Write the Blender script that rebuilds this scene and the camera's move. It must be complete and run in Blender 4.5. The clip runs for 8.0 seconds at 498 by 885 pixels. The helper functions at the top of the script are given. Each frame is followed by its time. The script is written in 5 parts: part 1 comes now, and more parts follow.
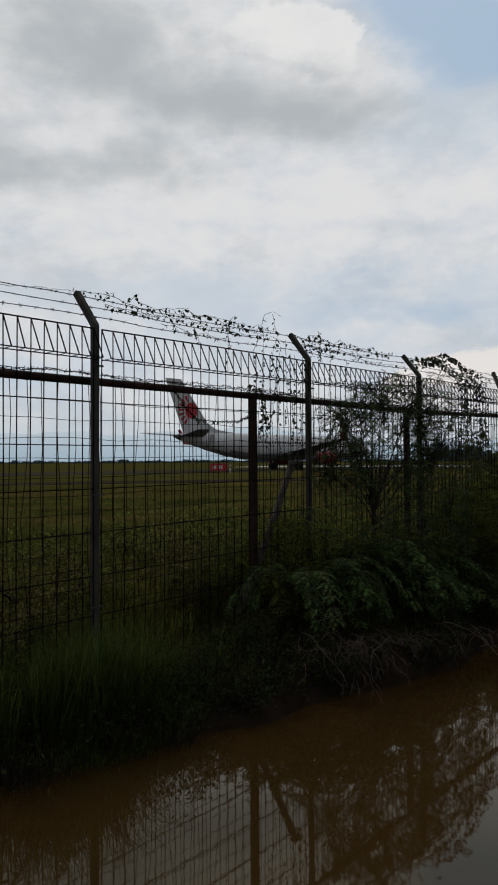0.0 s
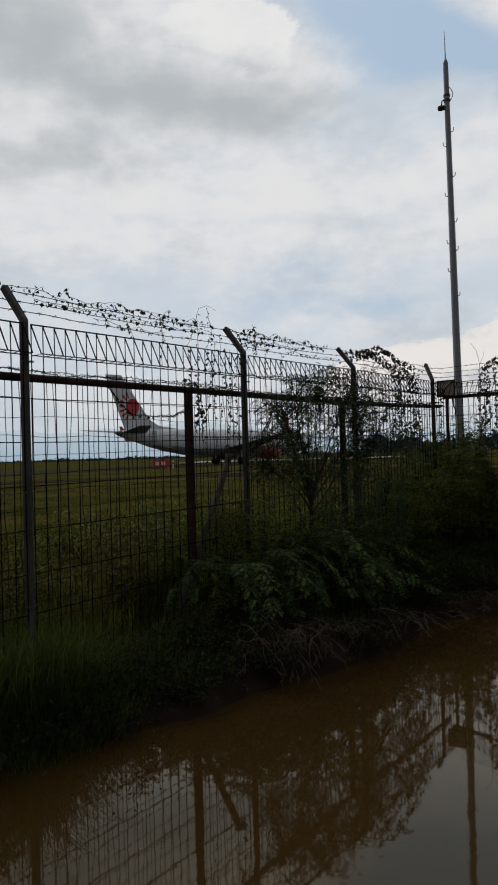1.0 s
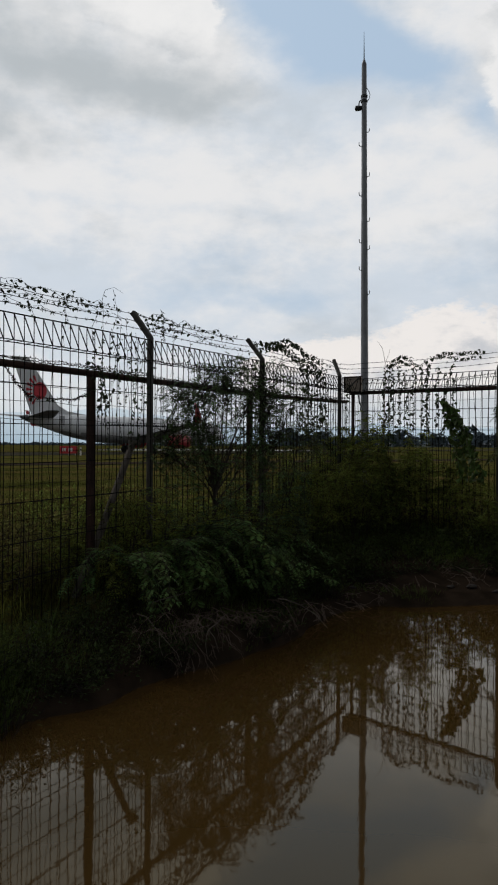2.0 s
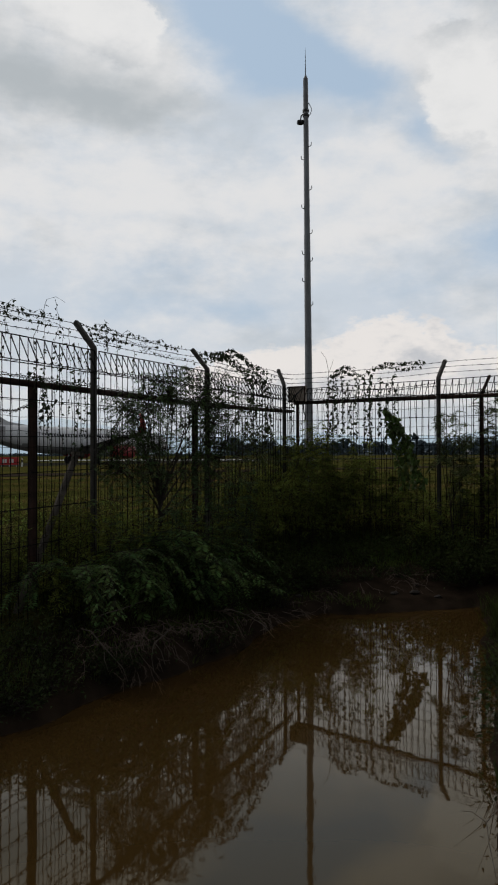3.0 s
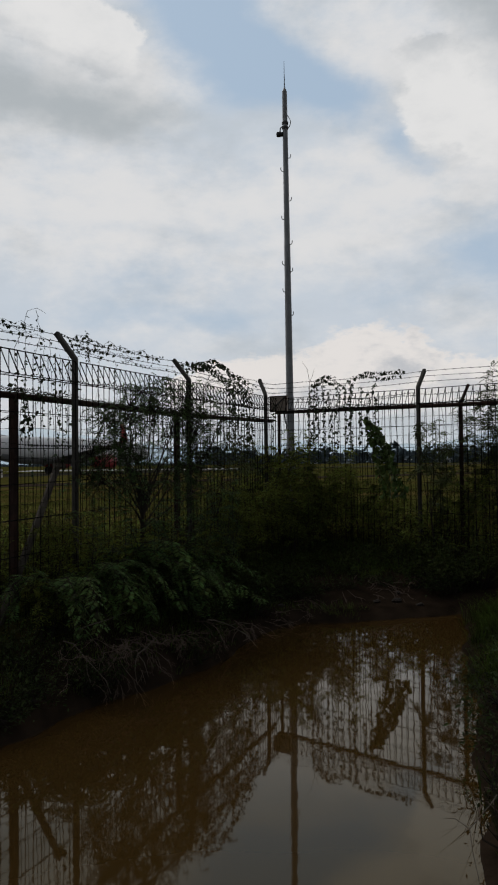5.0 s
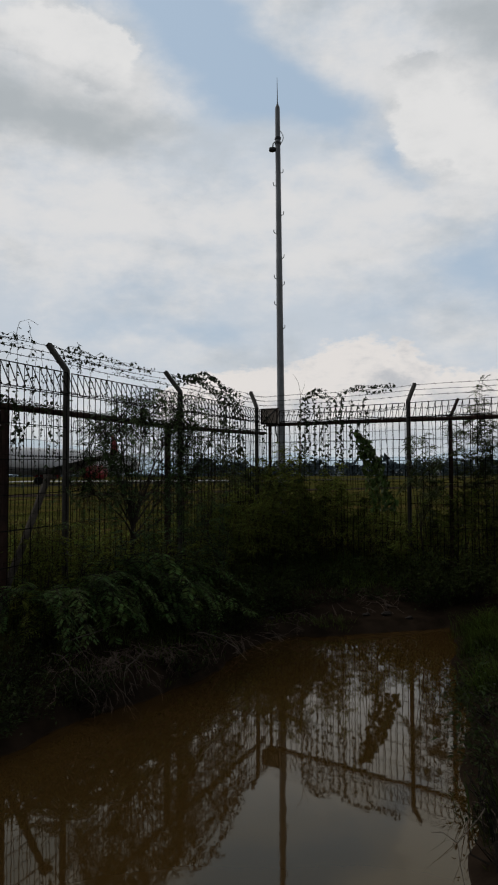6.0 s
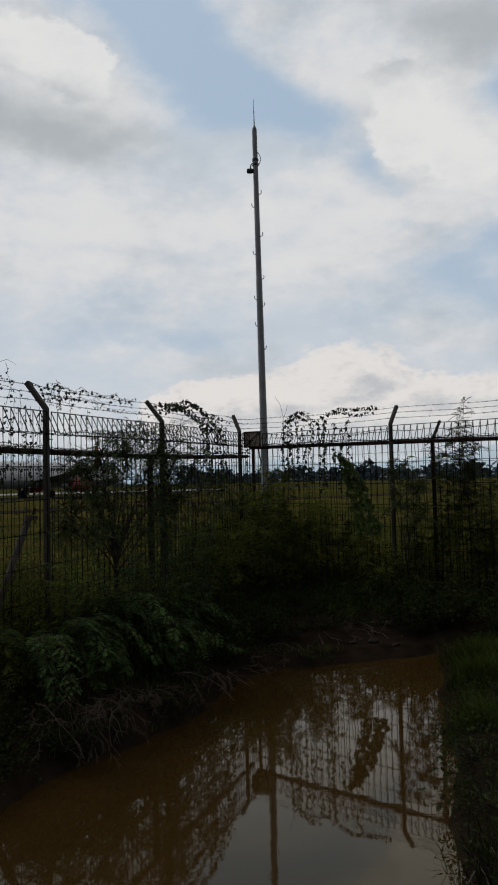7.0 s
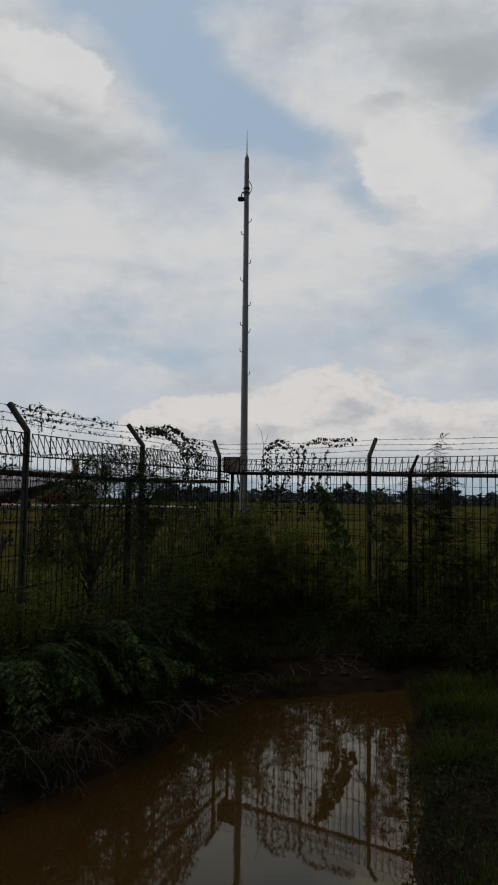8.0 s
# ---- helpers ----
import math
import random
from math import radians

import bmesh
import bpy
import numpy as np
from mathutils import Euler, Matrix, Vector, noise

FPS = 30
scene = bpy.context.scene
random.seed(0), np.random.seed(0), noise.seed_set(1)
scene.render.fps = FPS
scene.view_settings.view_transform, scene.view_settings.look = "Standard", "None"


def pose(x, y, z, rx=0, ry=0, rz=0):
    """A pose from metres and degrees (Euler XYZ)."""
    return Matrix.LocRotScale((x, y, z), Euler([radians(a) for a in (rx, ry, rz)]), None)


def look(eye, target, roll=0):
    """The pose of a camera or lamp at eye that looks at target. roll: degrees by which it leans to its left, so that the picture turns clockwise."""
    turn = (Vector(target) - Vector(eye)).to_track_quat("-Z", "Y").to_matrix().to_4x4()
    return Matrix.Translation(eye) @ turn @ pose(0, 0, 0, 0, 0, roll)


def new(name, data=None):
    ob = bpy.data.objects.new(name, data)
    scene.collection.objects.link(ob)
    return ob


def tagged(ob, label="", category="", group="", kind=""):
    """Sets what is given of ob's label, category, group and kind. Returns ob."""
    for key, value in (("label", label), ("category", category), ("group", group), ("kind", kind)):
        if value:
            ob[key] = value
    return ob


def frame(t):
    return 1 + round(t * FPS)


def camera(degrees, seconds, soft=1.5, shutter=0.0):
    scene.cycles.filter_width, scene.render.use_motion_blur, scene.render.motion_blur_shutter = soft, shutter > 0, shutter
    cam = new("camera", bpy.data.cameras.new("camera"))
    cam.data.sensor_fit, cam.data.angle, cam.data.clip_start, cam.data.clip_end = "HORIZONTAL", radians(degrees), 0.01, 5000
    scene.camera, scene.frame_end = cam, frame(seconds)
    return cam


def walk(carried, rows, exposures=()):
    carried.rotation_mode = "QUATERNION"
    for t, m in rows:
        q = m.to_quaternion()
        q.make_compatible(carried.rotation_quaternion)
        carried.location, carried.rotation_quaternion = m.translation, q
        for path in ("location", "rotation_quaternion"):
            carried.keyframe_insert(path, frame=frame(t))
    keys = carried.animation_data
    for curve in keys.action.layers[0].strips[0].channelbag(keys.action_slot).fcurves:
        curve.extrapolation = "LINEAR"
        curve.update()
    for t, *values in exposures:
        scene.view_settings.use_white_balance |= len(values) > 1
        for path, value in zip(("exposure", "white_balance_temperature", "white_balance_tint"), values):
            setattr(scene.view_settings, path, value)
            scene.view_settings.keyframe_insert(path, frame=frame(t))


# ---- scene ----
cam = camera(38.8, 8.0, soft=2.0)
PATH = [
    (0, (-0.358, -0.069, 1.389), (-0.255, 1.928, 1.441), -0.3),
    (0.5, (-0.382, -0.064, 1.402), (-0.276, 1.932, 1.471), 0.4),
    (1, (-0.3, -0.097, 1.374), (-0.037, 1.886, 1.409), -1.6),
    (1.5, (-0.274, -0.034, 1.359), (0.117, 1.927, 1.374), -0.8),
    (2, (-0.225, -0.04, 1.358), (0.283, 1.894, 1.364), 0.3),
    (3.5, (-0.224, -0.048, 1.375), (0.462, 1.831, 1.419), -0.7),
    (4, (-0.232, -0.063, 1.381), (0.464, 1.812, 1.427), -0.8),
    (5.5, (-0.24, -0.065, 1.376), (0.469, 1.803, 1.449), -0.5),
    (6, (-0.245, -0.084, 1.382), (0.483, 1.776, 1.473), -0.2),
    (6.5, (-0.239, -0.06, 1.451), (0.502, 1.795, 1.556), 1.6),
    (7, (-0.215, -0.073, 1.657), (0.554, 1.77, 1.767), -1.4),
    (7.5, (-0.245, -0.102, 1.72), (0.564, 1.722, 1.856), 0.9),
    (8, (-0.245, -0.119, 1.769), (0.576, 1.698, 1.932), 0.9),
]
walk(cam, [(t, look(eye, target, roll)) for t, eye, target, roll in PATH], exposures=[(0.0, -0.03), (1.0, 0.02), (2.0, 0.10), (3.5, -0.02), (4.0, -0.02), (5.5, -0.08), (6.0, -0.08), (6.5, -0.10), (7.1, -0.08), (7.5, -0.24), (8.0, -0.25)])

# ---------------- world and sun ----------------
SUN_EL, SUN_AZ = 55.0, -35.0          # degrees; azimuth from +y towards +x


def build_world():
    w = bpy.data.worlds.new("sky")
    scene.world = w
    w.use_nodes = True
    nt = w.node_tree
    nt.nodes.clear()
    N, L = nt.nodes.new, nt.links.new

    def plug(a, sock):
        if isinstance(a, (int, float)):
            sock.default_value = a
        else:
            L(a, sock)

    def m(op, a, b=0.0, c=0.0, clamp=False):
        n = N("ShaderNodeMath")
        n.operation, n.use_clamp = op, clamp
        plug(a, n.inputs[0]), plug(b, n.inputs[1])
        if op == "MULTIPLY_ADD":
            plug(c, n.inputs[2])
        return n.outputs[0]

    def fbm(vec, scale, detail, rough, dist=0.0):
        n = N("ShaderNodeTexNoise")
        n.inputs["Scale"].default_value, n.inputs["Detail"].default_value = scale, detail
        n.inputs["Roughness"].default_value, n.inputs["Distortion"].default_value = rough, dist
        L(vec, n.inputs["Vector"])
        return n

    def step(v, lo, hi):
        n = N("ShaderNodeMapRange")
        n.interpolation_type = "SMOOTHSTEP"
        plug(v, n.inputs[0])
        n.inputs[1].default_value, n.inputs[2].default_value = lo, hi
        return n.outputs[0]

    def mix(f, a, b):
        n = N("ShaderNodeMix")
        n.data_type = "RGBA"
        plug(f, n.inputs[0])
        for v, s in ((a, n.inputs[6]), (b, n.inputs[7])):
            if isinstance(v, tuple):
                s.default_value = (*v, 1)
            else:
                L(v, s)
        return n.outputs[2]

    tc = N("ShaderNodeTexCoord").outputs["Generated"]
    sep = N("ShaderNodeSeparateXYZ")
    L(tc, sep.inputs[0])
    X, Y, Z = sep.outputs
    az = m("MULTIPLY", m("ARCTAN2", X, Y), 57.2958)
    el = m("MULTIPLY", m("ARCSINE", Z), 57.2958)
    # cloud coordinates, flattened towards the horizon
    comb = N("ShaderNodeCombineXYZ")
    L(m("DIVIDE", az, 20.0), comb.inputs[0])
    L(m("DIVIDE", el, 11.0), comb.inputs[1])
    wrap = comb.outputs[0]

    def warped(scale, detail, rough, da, de):
        n = N("ShaderNodeSeparateColor")
        L(fbm(wrap, scale, detail, rough).outputs["Color"], n.inputs[0])
        return m("MULTIPLY_ADD", m("SUBTRACT", n.outputs[0], 0.5), da, az), m("MULTIPLY_ADD", m("SUBTRACT", n.outputs[1], 0.5), de, el)

    def blob(place, a, e, sa, se, amp):
        u = m("DIVIDE", m("SUBTRACT", place[0], a), sa)
        v = m("DIVIDE", m("SUBTRACT", place[1], e), se)
        r = m("ADD", m("MULTIPLY", u, u), m("MULTIPLY", v, v))
        return m("MULTIPLY", m("EXPONENT", m("MULTIPLY", r, -1.0)), amp)

    def total(rows, place):
        out = None
        for r in rows:
            b = blob(place, *r)
            out = b if out is None else m("ADD", out, b)
        return out

    def swing(n, by):
        return m("MULTIPLY", m("SUBTRACT", n, 0.5), by)

    loose, tight = warped(1.6, 7, 0.56, 7.0, 4.5), warped(3.2, 9, 0.6, 4.5, 3.2)
    n1 = fbm(wrap, 1.5, 10, 0.58).outputs["Fac"]
    n2 = fbm(wrap, 1.9, 9, 0.56).outputs["Fac"]
    n3 = fbm(wrap, 5.5, 9, 0.62).outputs["Fac"]
    n4 = fbm(wrap, 15.0, 6, 0.6).outputs["Fac"]
    # clear sky
    sky = N("ShaderNodeTexSky")
    sky.sky_type, sky.sun_disc = "NISHITA", False
    sky.sun_elevation, sky.sun_rotation = radians(SUN_EL), radians(SUN_AZ)
    sky.dust_density = 3.0
    gain = N("ShaderNodeMix")
    gain.data_type, gain.blend_type = "RGBA", "MULTIPLY"
    gain.inputs[0].default_value = 1.0
    gain.inputs[7].default_value = (*[SKY_GAIN] * 3, 1)
    L(sky.outputs[0], gain.inputs[6])
    blue = mix(0.85, gain.outputs[2], (0.425, 0.545, 0.680))
    # the veil of cloud: white, milky or grey by its thickness, with thin places
    milky = step(m("ADD", total(MILKY, loose), m("ADD", swing(n1, 2.4), swing(n3, 1.7))), -0.30, 0.95)
    thin = step(m("ADD", total(GAPS, loose), m("ADD", swing(n1, 0.9), swing(n3, 0.35))), 0.10, 1.0)
    shade = step(m("ADD", m("ADD", total(GREYS, loose), swing(n2, 2.3)), m("MULTIPLY_ADD", n3, 0.5, -0.22)), -0.15, 1.1)
    cloud = mix(milky, (0.745, 0.745, 0.750), (0.575, 0.632, 0.700))
    cloud = mix(shade, cloud, (0.445, 0.480, 0.505))
    col = mix(thin, cloud, blue)
    # heaps with firm edges: high ones in the veil, a row of them low over the horizon
    heap = step(m("ADD", total(HEAPS, tight), m("ADD", swing(n3, 0.7), swing(n4, 0.35))), 0.32, 0.56)
    under = step(m("ADD", total(UNDERS, loose), swing(n3, 1.2)), -0.1, 1.1)
    col = mix(m("MULTIPLY", heap, 0.90), col, mix(under, (0.800, 0.795, 0.790), (0.505, 0.53, 0.555)))
    row = step(m("ADD", total(ROW, tight), m("ADD", swing(n3, 0.6), swing(n4, 0.5))), 0.32, 0.50)
    under = step(m("ADD", total(ROW_UNDERS, tight), m("ADD", swing(n3, 1.9), swing(n4, 1.0))), -0.05, 0.85)
    col = mix(m("MULTIPLY", row, 0.92), col, mix(under, (0.81, 0.77, 0.74), (0.53, 0.54, 0.565)))
    # haze low down
    haze = step(el, 6.5, 0.5)
    col = mix(m("MULTIPLY", haze, 0.8), col, (0.52, 0.585, 0.635))
    # sky out of view, behind and overhead, is darkened to hold down foreground light
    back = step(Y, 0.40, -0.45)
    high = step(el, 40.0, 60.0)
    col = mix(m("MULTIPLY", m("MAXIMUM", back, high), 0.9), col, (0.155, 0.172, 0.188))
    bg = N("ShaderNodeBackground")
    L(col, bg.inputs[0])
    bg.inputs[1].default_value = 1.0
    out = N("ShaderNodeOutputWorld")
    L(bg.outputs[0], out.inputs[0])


SKY_GAIN = 0.10
# azimuth, elevation, their widths, strength
GAPS = [
    (10, 37, 6, 2.6, 1.0), (15, 34.6, 4.5, 2.6, 1.0), (18.5, 31.6, 4.2, 2.6, 0.95), (23.5, 29.8, 4.2, 2.2, 0.95), (28.6, 27.8, 3.2, 2.2, 0.9), (32, 24.8, 2.4, 1.9, 0.85),
    (34.8, 22.8, 2.2, 1.1, 0.6), (44.5, 27.4, 2.2, 2.2, 0.8), (43.5, 17.8, 4.0, 1.8, 0.7), (38.5, 15.3, 4.0, 1.9, 0.6), (43, 13.2, 5.0, 2.2, 0.55), (33, 12.8, 4.5, 1.3, 0.4),
    (10, 11.8, 8, 1.6, 0.45), (18.5, 11.4, 5, 1.5, 0.5), (14, 14.6, 6, 2.2, 0.40), (-12, 6, 12, 3, 0.35), (20, 38, 12, 2.5, 0.8), (21.5, 28.0, 4.5, 1.6, 0.4), (36, 19.5, 3, 1.0, 0.3),
]
MILKY = [(0, 13.0, 60, 2.6, 0.75), (20, 8, 60, 3.0, 0.7), (40, 16, 8, 3.5, 0.5), (5, 15.5, 4, 1.5, 0.2), (27, 25.5, 5, 2.0, 0.5), (20, 27.5, 5, 1.6, 0.6), (18, 35, 14, 4, 0.5), (16, 24.5, 8, 1.6, 0.35), (10, 20, 30, 2.0, -0.20), (8, 23, 14, 1.6, 0.25), (21, 27, 6, 2.2, 0.5), (14, 18.6, 22, 0.9, 0.35), (30, 22, 4, 1.2, 0.3)]
GREYS = [
    (-10, 29.8, 6, 2.6, 0.50), (-5, 32.5, 6, 2.0, 0.45), (-17, 32, 6, 4.0, 0.35), (6, 25.6, 6.0, 1.7, 0.72), (11.5, 27.0, 5.5, 1.6, 0.45), (-2, 27.0, 8, 2.2, 0.40),
    (-13, 21.8, 5, 1.8, 0.5), (-5, 23.4, 5, 1.4, 0.40), (2.5, 17.7, 1.4, 0.55, 0.35), (-20, 24, 5, 4, 0.4), (38, 34, 6, 2.6, 0.45), (43, 31.2, 4.5, 2.6, 0.60),
    (28, 17.0, 4, 0.7, 0.15), (-3, 19.0, 14, 2.2, -0.25), (17, 20.0, 16, 2.4, -0.25), (-6, 28.5, 15, 4.5, 0.32), (26.5, 34.8, 4, 2, 0.25), (42, 13.0, 6, 2.5, 0.25),
]
HEAPS = [
    (4.5, 31.5, 3.6, 2.3, 0.78), (8.8, 31.2, 3.0, 2.2, 0.75), (11.0, 30.0, 2.0, 1.8, 0.5), (35, 26.2, 2.4, 2.6, 0.65), (38.5, 25.2, 3.2, 3.0, 0.75), (42, 22.8, 3.0, 2.0, 0.6),
    (34.5, 29.5, 3, 1.6, 0.4), (39, 29.5, 3.5, 1.6, 0.4),
]
UNDERS = [(7, 28.8, 7, 1.3, 0.7), (1.5, 29.4, 2.5, 2.0, 0.6), (37, 30.6, 6, 1.5, 0.7), (43, 28.6, 3, 2.5, 0.5), (41, 21.2, 4, 1.0, 0.25)]
ROW = [
    (16.5, 5.8, 2.6, 2.0, 0.7), (20.5, 6.0, 2.6, 2.5, 0.75), (24.0, 6.2, 2.2, 2.7, 0.6), (27.0, 7.0, 2.3, 3.3, 0.7), (30.2, 7.6, 2.6, 3.6, 0.75), (33.8, 7.0, 2.3, 3.3, 0.7),
    (38.0, 6.0, 2.8, 2.8, 0.75), (42.5, 5.6, 3.0, 2.7, 0.75), (47, 5.6, 3.5, 2.6, 0.75), (30, 3.0, 16, 2.6, 0.6), (52, 5.6, 3.5, 2.8, 0.7),
]
ROW_UNDERS = [(33, 7.7, 1.6, 1.3, 0.75), (27, 6.0, 2.2, 0.9, 0.55), (20, 5.2, 4, 0.9, 0.5), (36.5, 5.8, 3, 0.8, 0.5), (43, 5.4, 4, 0.9, 0.5), (30, 2.5, 20, 2.0, 0.7)]
build_world()

sun_data = bpy.data.lights.new("sun", "SUN")
sun_data.energy, sun_data.angle, sun_data.color = 0.7, radians(14), (1.0, 0.95, 0.87)
sun = new("sun", sun_data)
_a, _e = radians(SUN_AZ), radians(SUN_EL)
sun.matrix_world = look((math.sin(_a) * math.cos(_e) * 50, math.cos(_a) * math.cos(_e) * 50, math.sin(_e) * 50), (0, 0, 0))


# ---------------- materials ----------------
def material(name, colour, colour2=None, rough=0.7, metal=0.0, scale=8.0, fine=60.0, bump=0.0, island=0.0, through_light=0.0, spec=0.5, spots=0.5):
    """Two colours mixed by coarse and fine noise, with fine relief; island: random brightness piece by piece."""
    mat = bpy.data.materials.new(name)
    mat.use_nodes = True
    nt = mat.node_tree
    N, L = nt.nodes.new, nt.links.new
    bsdf = nt.nodes["Principled BSDF"]
    bsdf.inputs["Roughness"].default_value, bsdf.inputs["Metallic"].default_value = rough, metal
    bsdf.inputs["Specular IOR Level"].default_value = spec
    colour2 = colour2 or tuple(c * 0.6 for c in colour)
    tc = N("ShaderNodeNewGeometry")
    n1, n2 = N("ShaderNodeTexNoise"), N("ShaderNodeTexNoise")
    for n, sc in ((n1, scale), (n2, fine)):
        L(tc.outputs["Position"], n.inputs["Vector"])
        n.inputs["Scale"].default_value, n.inputs["Detail"].default_value = sc, 5
    add = N("ShaderNodeMath")
    add.operation = "MULTIPLY_ADD"
    L(n2.outputs["Fac"], add.inputs[0])
    add.inputs[1].default_value = 0.6
    L(n1.outputs["Fac"], add.inputs[2])
    ramp = N("ShaderNodeMapRange")
    L(add.outputs[0], ramp.inputs[0])
    ramp.inputs[1].default_value, ramp.inputs[2].default_value = 0.8 - spots * 0.5, 0.8 + spots * 0.5
    mx = N("ShaderNodeMix")
    mx.data_type = "RGBA"
    L(ramp.outputs[0], mx.inputs[0])
    mx.inputs[6].default_value, mx.inputs[7].default_value = (*colour2, 1), (*colour, 1)
    col = mx.outputs[2]
    if island:
        hsv = N("ShaderNodeHueSaturation")
        mr = N("ShaderNodeMapRange")
        L(tc.outputs["Random Per Island"], mr.inputs[0])
        mr.inputs[3].default_value, mr.inputs[4].default_value = 1 - island, 1 + island
        L(mr.outputs[0], hsv.inputs["Value"])
        mr2 = N("ShaderNodeMapRange")
        L(tc.outputs["Random Per Island"], mr2.inputs[0])
        mr2.inputs[3].default_value, mr2.inputs[4].default_value = 0.5 - island * 0.06, 0.5 + island * 0.04
        L(mr2.outputs[0], hsv.inputs["Hue"])
        L(col, hsv.inputs["Color"])
        col = hsv.outputs[0]
    L(col, bsdf.inputs["Base Color"])
    if bump:
        b = N("ShaderNodeBump")
        b.inputs["Strength"].default_value, b.inputs["Distance"].default_value = bump, 0.01
        L(n2.outputs["Fac"], b.inputs["Height"])
        L(b.outputs[0], bsdf.inputs["Normal"])
    if through_light:
        tr, ms = N("ShaderNodeBsdfTranslucent"), N("ShaderNodeMixShader")
        L(col, tr.inputs[0])
        ms.inputs[0].default_value = through_light
        L(bsdf.outputs[0], ms.inputs[1]), L(tr.outputs[0], ms.inputs[2])
        L(ms.outputs[0], nt.nodes["Material Output"].inputs[0])
    return mat


M_POST = material("galvanised_grey_paint", (0.078, 0.073, 0.067), (0.036, 0.031, 0.027), 0.75, 0.0, 6, 80, 0.2, spec=0.15)
M_WIRE = material("dark_galvanised_wire", (0.012, 0.0115, 0.011), (0.007, 0.006, 0.0055), 0.85, 0.0, 5, 60, spec=0.03)
M_RUST = material("rusted_dark_steel", (0.052, 0.026, 0.019), (0.018, 0.011, 0.010), 0.85, 0.0, 7, 90, 0.4, spec=0.15)
M_RUSTWIRE = material("rusty_wire", (0.030, 0.021, 0.017), (0.014, 0.010, 0.008), 0.85, 0.0, 6, 50, spec=0.03)
M_MAST = material("mast_grey_paint", (0.25, 0.26, 0.275), (0.15, 0.15, 0.16), 0.5, 0.3, 3, 40, 0.1)
M_DARK = material("black_plastic", (0.02, 0.02, 0.022), (0.012, 0.012, 0.012), 0.5)
M_BOXBROWN = material("weathered_brown_sheet", (0.46, 0.385, 0.32), (0.20, 0.155, 0.125), 0.75, 0.1, 12, 70, 0.3)
M_LEAF = material("vine_leaf", (0.03, 0.044, 0.014), (0.016, 0.024, 0.009), 0.6, 0, 6, 30, 0, 0.5, 0.15, spec=0.25)
M_BIGLEAF = material("broad_leaf", (0.090, 0.138, 0.034), (0.042, 0.072, 0.020), 0.5, 0, 6, 30, 0, 0.45, 0.4, spec=0.2)
M_FEATHER = material("feathery_leaf", (0.072, 0.112, 0.036), (0.030, 0.054, 0.020), 0.6, 0, 4, 30, 0, 0.6, 0.35, spec=0.1)
M_FERN = material("ferny_leaf", (0.098, 0.146, 0.038), (0.026, 0.048, 0.016), 0.6, 0, 2.2, 30, 0, 0.85, 0.4, spec=0.1)
M_SAPLING = material("sapling_leaf", (0.075, 0.095, 0.03), (0.04, 0.055, 0.02), 0.6, 0, 3, 30, 0, 0.5, 0.35, spec=0.15)
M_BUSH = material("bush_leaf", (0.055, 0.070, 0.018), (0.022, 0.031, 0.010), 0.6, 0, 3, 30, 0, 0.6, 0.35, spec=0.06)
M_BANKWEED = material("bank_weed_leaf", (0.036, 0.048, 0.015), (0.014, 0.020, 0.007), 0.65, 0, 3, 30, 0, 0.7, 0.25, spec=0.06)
M_WEED = material("weed_leaf", (0.150, 0.170, 0.036), (0.070, 0.088, 0.022), 0.7, 0, 1.3, 30, 0, 0.7, 0.55, spec=0.0)
M_FIELD = material("open_field_grass", (0.082, 0.078, 0.020), (0.030, 0.034, 0.009), 0.8, 0, 0.35, 20, 0, 0.6, 0.4, spec=0.0)
M_TAXI = material("dull_taxiway", (0.06, 0.056, 0.042), (0.04, 0.038, 0.028), 0.9, 0, 0.1, 4, spec=0.0)
# darker copy of the fin's red: shade on engines and winglets is in the colour
M_SHADEDRED = material("aircraft_red_shaded", (0.36, 0.02, 0.03), (0.26, 0.016, 0.024), 0.5, 0, 0.5, 3)
M_GRASS = material("bank_grass", (0.098, 0.135, 0.031), (0.046, 0.062, 0.018), 0.7, 0, 2, 30, 0, 0.6, 0.55, spec=0.0)
M_DRYGRASS = material("field_grass", (0.150, 0.140, 0.030), (0.028, 0.034, 0.008), 0.8, 0, 0.9, 20, 0, 0.9, 0.45, spec=0.0)
M_BANKGRASS = material("dark_bank_grass", (0.070, 0.098, 0.019), (0.017, 0.024, 0.007), 0.7, 0, 1.2, 30, 0, 0.8, 0.35, spec=0.0)
M_STRAW = material("dry_weed_leaf", (0.170, 0.152, 0.050), (0.075, 0.066, 0.022), 0.8, 0, 1.3, 30, 0, 0.7, 0.5, spec=0.0)
M_STEM = material("thin_stem", (0.06, 0.05, 0.035), (0.03, 0.025, 0.02), 0.8, 0, 10, 60, spec=0.2)
M_BARK = material("shrub_bark", (0.034, 0.027, 0.022), (0.016, 0.013, 0.011), 0.9, 0, 12, 80, 0.4, spec=0.1)
M_TWIG = material("dry_twig", (0.19, 0.140, 0.112), (0.07, 0.052, 0.042), 0.85, 0, 9, 60, spec=0.1)
M_PALETWIG = material("pale_bare_wood", (0.15, 0.125, 0.10), (0.06, 0.05, 0.04), 0.85, 0, 9, 60, spec=0.15)
M_STAKE = material("old_timber", (0.13, 0.112, 0.095), (0.050, 0.042, 0.036), 0.85, 0, 14, 90, 0.4, spec=0.1)
M_CLOD = material("wet_mud_lump", (0.028, 0.020, 0.016), (0.014, 0.011, 0.009), 0.6, 0, 14, 90, 0.5, spec=0.2)
M_WHITE = material("aircraft_white", (0.68, 0.68, 0.69), (0.58, 0.58, 0.60), 0.35, 0, 0.4, 3)
